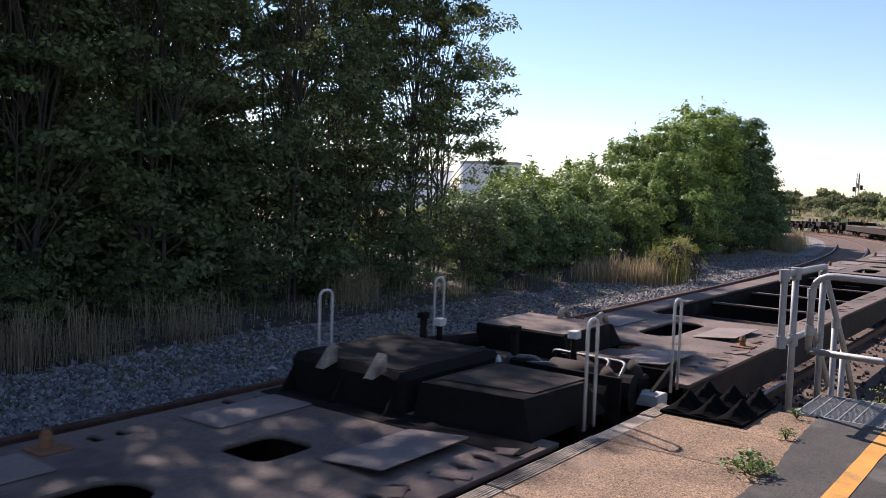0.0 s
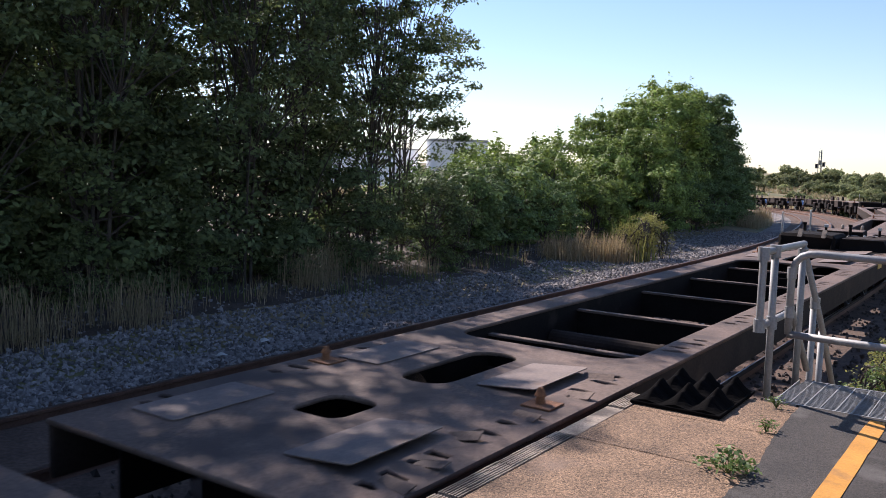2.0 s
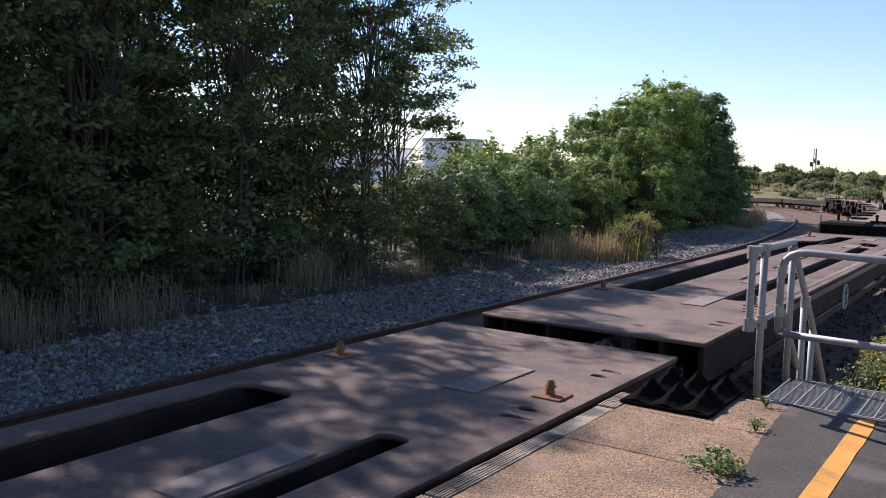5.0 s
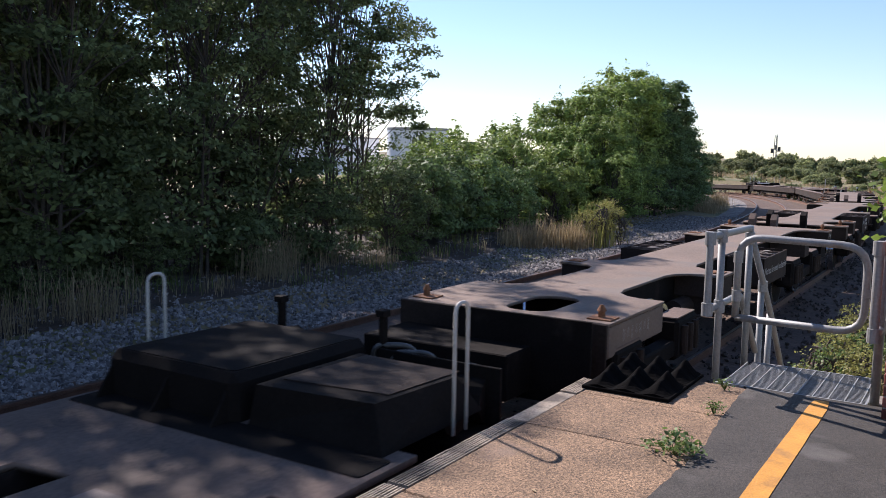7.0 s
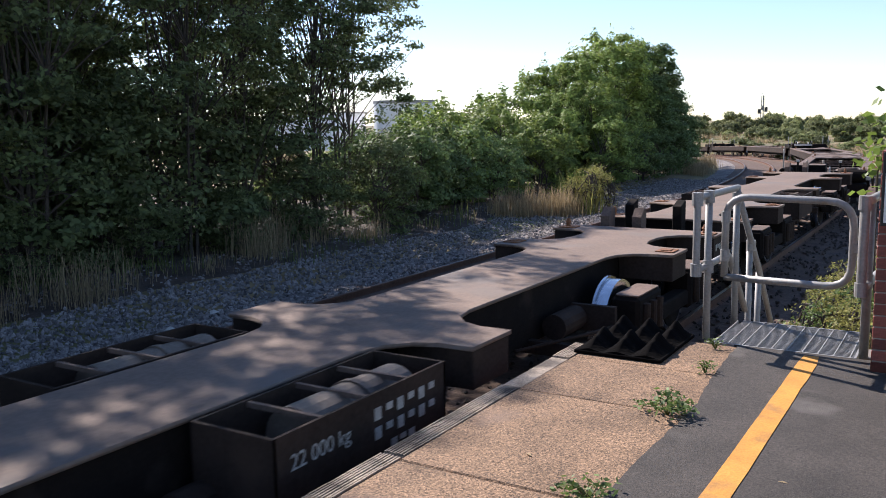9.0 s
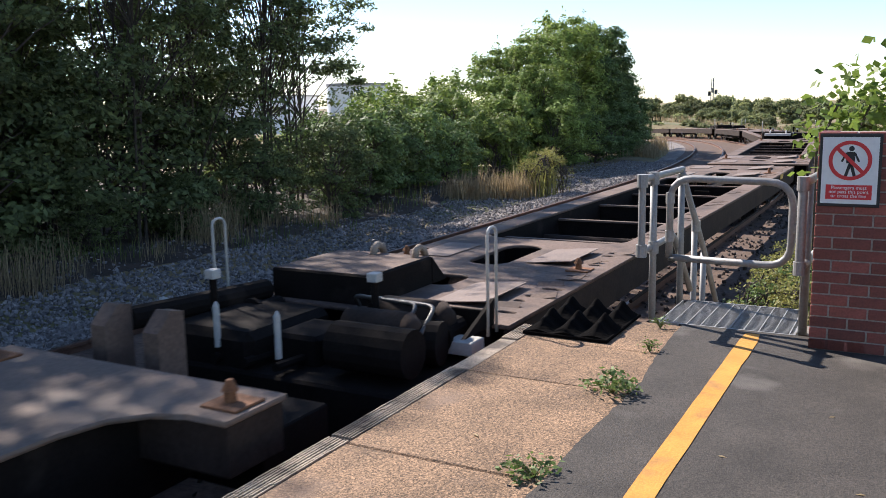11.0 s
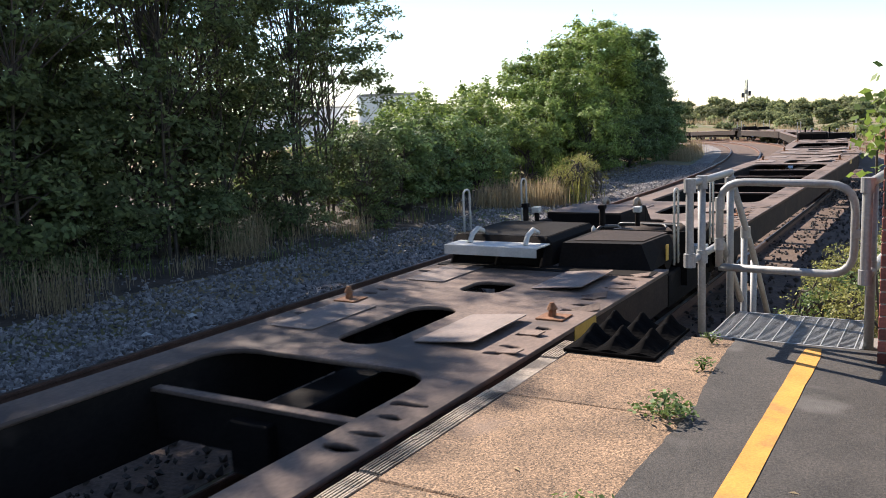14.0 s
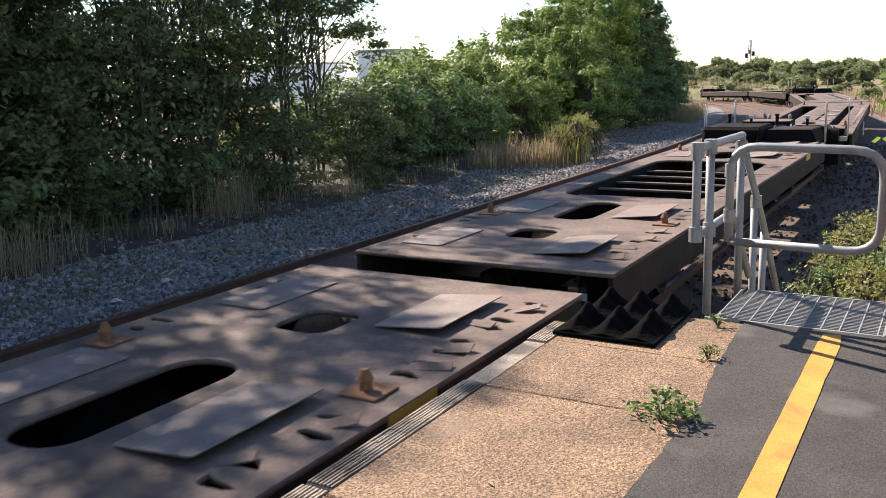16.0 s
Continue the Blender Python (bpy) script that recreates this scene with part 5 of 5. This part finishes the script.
SPINE = [spine_wagon("spine_wagon", "empty grey-brown spine wagon with outrigger arms and bright wheels", C_LEN, *plan) for plan in (
    ([(0, 1.5), (3.8, 4.3), (9.45, 9.9), (12.05, 12.5)], (6.1, 7.75), (1.4, 9.55), rect(-0.08, 0.42, 0.15, 1.1, 0.22, 6)),
    ([(0, 0.45), (1.64, 2.16), (5.95, 6.5), (10.35, 10.9), (12.1, 12.55)], (4.05, 5.6), (1.9, 10.45)),
    ([(0, 0.45), (2.4, 2.9), (6.4, 6.9), (10.0, 10.4), (12.05, 12.5)], (4.4, 5.9), (2.35, 10.1)))]
for w, start in zip(SPINE, (83.0, 96.6, 110.45)):
    TRAIN.append((w, start + C_LEN / 2))
text("lettering", "Not to be used on ferries", 0.15, pose(1.103, 6.95 - C_LEN / 2, CZ - 0.26 + UP, 90, 0, 90), M_LETTER, SPINE[0])
# painted data panels on the sides, as plain bars
for w, y0, z0, z1, n in ((SPINE[0], 0.35, CZ - 0.22, CZ - 0.10, 7), (SPINE[1], 12.18, CZ - 0.20, CZ - 0.12, 3), (SPINE[1], 4.85, CZ - 0.16, CZ - 0.09, 6), (SPINE[1], 4.85, CZ - 0.27, CZ - 0.20, 6), (SPINE[1], 5.0, CZ - 0.37, CZ - 0.31, 3), (b2, 15.2, DZ - 0.2, DZ - 0.1, 5)):
    L = 17.5 if w is b2 else C_LEN
    x = 1.247 if w is b2 else (1.094 if y0 < 1 or y0 > 12 else 1.102)
    for k in range(n):
        bm = bmesh.new()
        y = y0 + k * (0.11 if n > 3 else 0.09)
        box(bm, x, x + 0.004, y, y + 0.06, z0 + 0.03 * (k % 2), z1)
        tpart("painted_mark", bm, M_LETTER, w, L, "pale stencilled mark")
text("lettering", "8.18m", 0.09, pose(1.103, 12.17 - C_LEN / 2, CZ - 0.12 + UP, 90, 0, 90), M_LETTER, SPINE[0])
text("lettering", "22 000 kg", 0.12, pose(1.103, 4.4 - C_LEN / 2, CZ - 0.2 + UP, 90, 0, 90), M_LETTER, SPINE[1])
for w, _ in TRAIN:
    w["category"] = "railway wagon"

# ---- the distance ----
tank = thing("storage_tank", "large white cylindrical storage tank behind the trees", "storage tank", at=pose(-61.5, 91.5, -1.5))
bm = cyl(bmesh.new(), (0, 0, 0), (0, 0, 6.0), 3.9, 40)
part("tank_wall", bm, M_TANK, tank)
bm = cyl(bmesh.new(), (0, 0, 5.7), (0, 0, 6.05), 3.96, 40)
part("rim", bm, M_GALV, tank)
shed = thing("warehouse", "pale grey warehouse far behind the trees", "warehouse", at=pose(-72, 88, -1.5))
bm = bmesh.new()
box(bm, -6, 4, -4, 4, 0, 4.6)
part("wall", bm, M_TANK, shed)
bm = bmesh.new()
box(bm, -6.2, 4.2, -4.2, 4.2, 4.6, 4.8)
part("roof", bm, M_GALV, shed)

mast = thing("radio_mast", "thin grey lattice radio mast with aerials, far off", "radio mast", at=pose(-56, 280, -2))
bm = bmesh.new()
for a, b in ((-0.35, -0.35), (0.35, -0.35), (0.0, 0.4)):
    tube(bm, [(a * 1.9, b * 1.9, -1.6), (a * 0.9, b * 0.9, 10.6)], 0.11, 5)
for k in range(9):
    z = 0.6 + k * 1.2
    tube(bm, [(-0.5, -0.5, z), (0.5, -0.5, z + 0.6), (-0.4, -0.4, z + 1.2)], 0.04, 4)
part("lattice", bm, M_GALV, mast)
for k in range(5):
    bm = bmesh.new()
    x = (-1.1, 1.1, 0.0, -0.9, 0.9)[k]
    box(bm, x - 0.3, x + 0.3, -0.3, 0.3, 5.2 + 0.5 * (k % 3), 6.6 + 0.5 * (k % 3))
    part("aerial", bm, M_GALV, mast)

far_bush = [tree("far_bush", "distant rounded green scrub on open ground, paled for haze", "bush", 3.6, 3.0, 60, 90, 0.24, M_FARLEAF, 80 + i, stems=2, low=0.02, clump=1.0, inner=0.3, shoots=0.2, group="distant scrub") for i in range(2)]
rf = random.Random(8)
n = 0
for x0, x1, y, k0, k1, step in ((-95, -8, 150, 0.3, 0.6, 4), (-120, 40, 215, 0.4, 0.8, 5), (-150, 60, 290, 0.6, 1.25, 7), (-140, 60, 340, 1.0, 1.9, 16), (-30, 30, 100, 0.15, 0.3, 8), (3, 22, 42, 0.3, 0.6, 4), (-80, 60, 180, 0.5, 0.9, 4), (-60, 60, 250, 0.8, 1.2, 5), (-60, -5, 118, 0.2, 0.45, 4), (-12, 6, 75, 0.2, 0.4, 3), (-1, 5, 52, 0.55, 0.75, 3)):
    x = x0
    while x < x1:
        put(far_bush[n % 2], pose(x, y + rf.uniform(-8, 8), ground_z(x, y) - 0.3, 0, 0, rf.uniform(0, 360)), rf.uniform(k0, k1), n < 2)
        n += 1
        x += step * rf.uniform(0.6, 1.4)


def anywhere(cnt, x0, x1, y0, y1):
    out = []
    for _ in range(cnt):
        x, y = gr.uniform(x0, x1), gr.uniform(y0, y1)
        if line_offset(x, y) > 3.0 or line_offset(x, y) < -7.5:
            out.append((x, y, ground_z(x, y) - 0.02, gr.uniform(0.6, 1.4)))
    return out


grass("golden_grass", "dry yellow grass across the open ground", anywhere(900, -60, 20, 45, 150), 26, 0.6, M_GRASS, 12, 0.9, 0.03)
grass("golden_grass", "yellowing grass and reeds below the platform end", [(gr.uniform(-0.5, 1.6), gr.uniform(9.0, 15), -1.12, gr.uniform(0.6, 1.2)) for _ in range(60)] + [(gr.uniform(0.2, 5), gr.uniform(15, 45), -1.15, gr.uniform(0.5, 0.9)) for _ in range(160)], 40, 0.95, M_GRASS, 13, 0.2, 0.006)
scrub = [tree("weed_clump", "tall straggling green and yellow weeds beside the steps", "weed", 1.15, 0.42, 34, 40, 0.021, m, 90 + i, stems=9, low=0.10, clump=0.15, loose=0.9, group="weeds below the platform end", stem_r=0.008) for i, m in enumerate((M_YELLOWWEED, M_WEED))]
for i, (x, y, k) in enumerate(((-0.95, 9.4, 0.85), (-0.65, 9.1, 0.9), (-0.75, 10.3, 0.9), (-0.3, 9.7, 0.85), (-0.1, 9.2, 0.85), (-0.5, 11.2, 0.9), (0.1, 10.8, 1.0), (-0.85, 8.7, 0.8), (-0.45, 8.5, 0.9), (-1.0, 10.6, 0.7), (-0.9, 11.8, 0.8), (0.2, 9.9, 1.0), (-0.3, 12.4, 1.0))):
    put(scrub[i % 2], pose(x, y, -1.14, 0, 0, 77 * i), k, i < 2)
for x, y, k in ((-9.35, 23.9, 1.25), (-9.0, 24.3, 1.05), (-9.75, 23.6, 0.95), (-9.5, 24.5, 1.2)):
    put(scrub[0], pose(x, y, ground_z(x, y) - 0.03, 0, 0, 300 * x), k, False)

# litter on the stones, dry leaves on the asphalt
for x, y, z, a in ((-8.35, 7.1, -0.98, 20), (-8.6, 8.1, -0.98, 70)):
    bm = bmesh.new()
    vs = [bm.verts.new(p) for p in ((-0.07, -0.04, 0.0), (0.06, -0.05, 0.02), (0.08, 0.05, 0.0), (-0.05, 0.06, 0.03), (0.0, 0.0, 0.05))]
    for i in range(4):
        bm.faces.new((vs[i], vs[(i + 1) % 4], vs[4]))
    scrap = tagged(part("litter", bm, M_WHITE), "crumpled white scrap of litter on the ballast", "litter", "scraps of litter")
    scrap.matrix_basis = pose(x, y, z, 0, 0, a)
for k, (x, y) in enumerate(((-0.28, 3.55), (0.12, 4.3), (-0.14, 2.7), (-1.4, 3.3), (0.3, 3.4))):
    bm = bmesh.new()
    vs = [bm.verts.new(p) for p in ((-0.025, 0, 0.002), (0, -0.009, 0.006), (0.025, 0, 0.003), (0, 0.009, 0.008))]
    bm.faces.new((vs[0], vs[1], vs[2])), bm.faces.new((vs[0], vs[2], vs[3]))
    dry = tagged(part("dry_leaf", bm, M_GRASS), "small dry brown leaf lying on the platform", "leaf", "dry leaves on the platform")
    dry.matrix_basis = pose(x, y, 0.001, 0, 0, 50 * k)

# vine over the wall, weeds in the slabs
gen = np.random.default_rng(77)
vine = thing("vine", "bright green climbing vine over the brick wall", "vine")
bm = bmesh.new()
for k in range(6):
    x = 0.0 + 0.22 * k
    tube(bm, [(x - 0.1, 7.0, -1.1), (x - 0.25, 6.95, 0.4), (x - 0.25, 6.8, 1.2), (x - 0.1, 6.8, 1.6)], 0.01, 5)
part("stem", bm, M_BARK, vine)
pts = np.concatenate([gen.normal(size=(120, 3)) * (0.13, 0.16, 0.15) + c for c in ((-0.15, 6.85, 1.28), (-0.1, 6.8, 1.5), (0.1, 6.8, 1.62), (0.3, 6.8, 1.68), (0.5, 6.8, 1.75), (0.05, 6.9, 1.25), (0.3, 6.9, 1.45), (0.7, 6.8, 1.75), (0.5, 6.9, 1.5), (0.95, 6.9, 1.6))])
v, f = leaves(pts, 0.034, gen, droop=0.3, wide=0.85)
tagged(mesh_of("foliage", v, f, M_VINE, vine), kind="stuff")


def weed(name, label, x, y, z, r, h, count, size, mat, seed):
    g = np.random.default_rng(seed)
    w = thing(name, label, "weed", "weeds on the platform")
    bm = bmesh.new()
    tips = []
    for k in range(14):
        a, rr = g.uniform(0, 6.28), r * g.uniform(0.3, 1)
        tip = Vector((x + math.cos(a) * rr, y + math.sin(a) * rr, z + h * g.uniform(0.3, 1)))
        tube(bm, [(x, y, z), tuple(Vector((x, y, z)).lerp(tip, 0.5) + Vector((0, 0, 0.02))), tuple(tip)], 0.0025, 4)
        tips.append(tip)
    part("stem", bm, M_GREENGRASS, w)
    p = np.concatenate([np.array(t) + g.normal(size=(count // 14, 3)) * (r * 0.28, r * 0.28, h * 0.2) for t in tips])
    p[:, 2] = np.maximum(p[:, 2], z + 0.008)
    v, f = leaves(p, size, g, flat=0.5)
    tagged(mesh_of("leaves", v, f, mat, w), kind="stuff")
    return w


weed("weed", "green weed growing in the joint between slab and asphalt", -1.0, 4.2, -0.005, 0.13, 0.09, 260, 0.018, M_WEED, 1)
weed("weed", "straggling green weed at the asphalt's edge", -0.96, 2.98, -0.005, 0.11, 0.06, 150, 0.016, M_WEED, 2)
weed("weed", "small weed at the asphalt's edge", -1.03, 5.1, -0.005, 0.08, 0.07, 70, 0.012, M_WEED, 3)
weed("weed", "small weed beside the grating", -1.12, 5.72, -0.005, 0.06, 0.07, 50, 0.012, M_WEED, 4)


# ---- what moves ----
SPEED = 10.9
TIMES = [0.25 * k for k in range(65)]


def motions():
    for w, mid in TRAIN:
        rows = []
        for t in TIMES:
            s = mid - SPEED * t
            p, a = along(s)
            fall = math.degrees(math.atan((drop(s + 6) - drop(s - 6)) / 12))
            rows.append((t, pose(p.x, p.y, RAIL_Z - (drop(s + 6) + drop(s - 6)) / 2, -fall, 0, a)))
        walk(w, rows)
    for wheelset, y in turning:
        rows = []
        for k in range(481):
            t = k / 30
            rows.append((t, pose(0, y, 0.46, math.degrees(SPEED * t / 0.46) % 360)))
        walk(wheelset, rows)


motions()
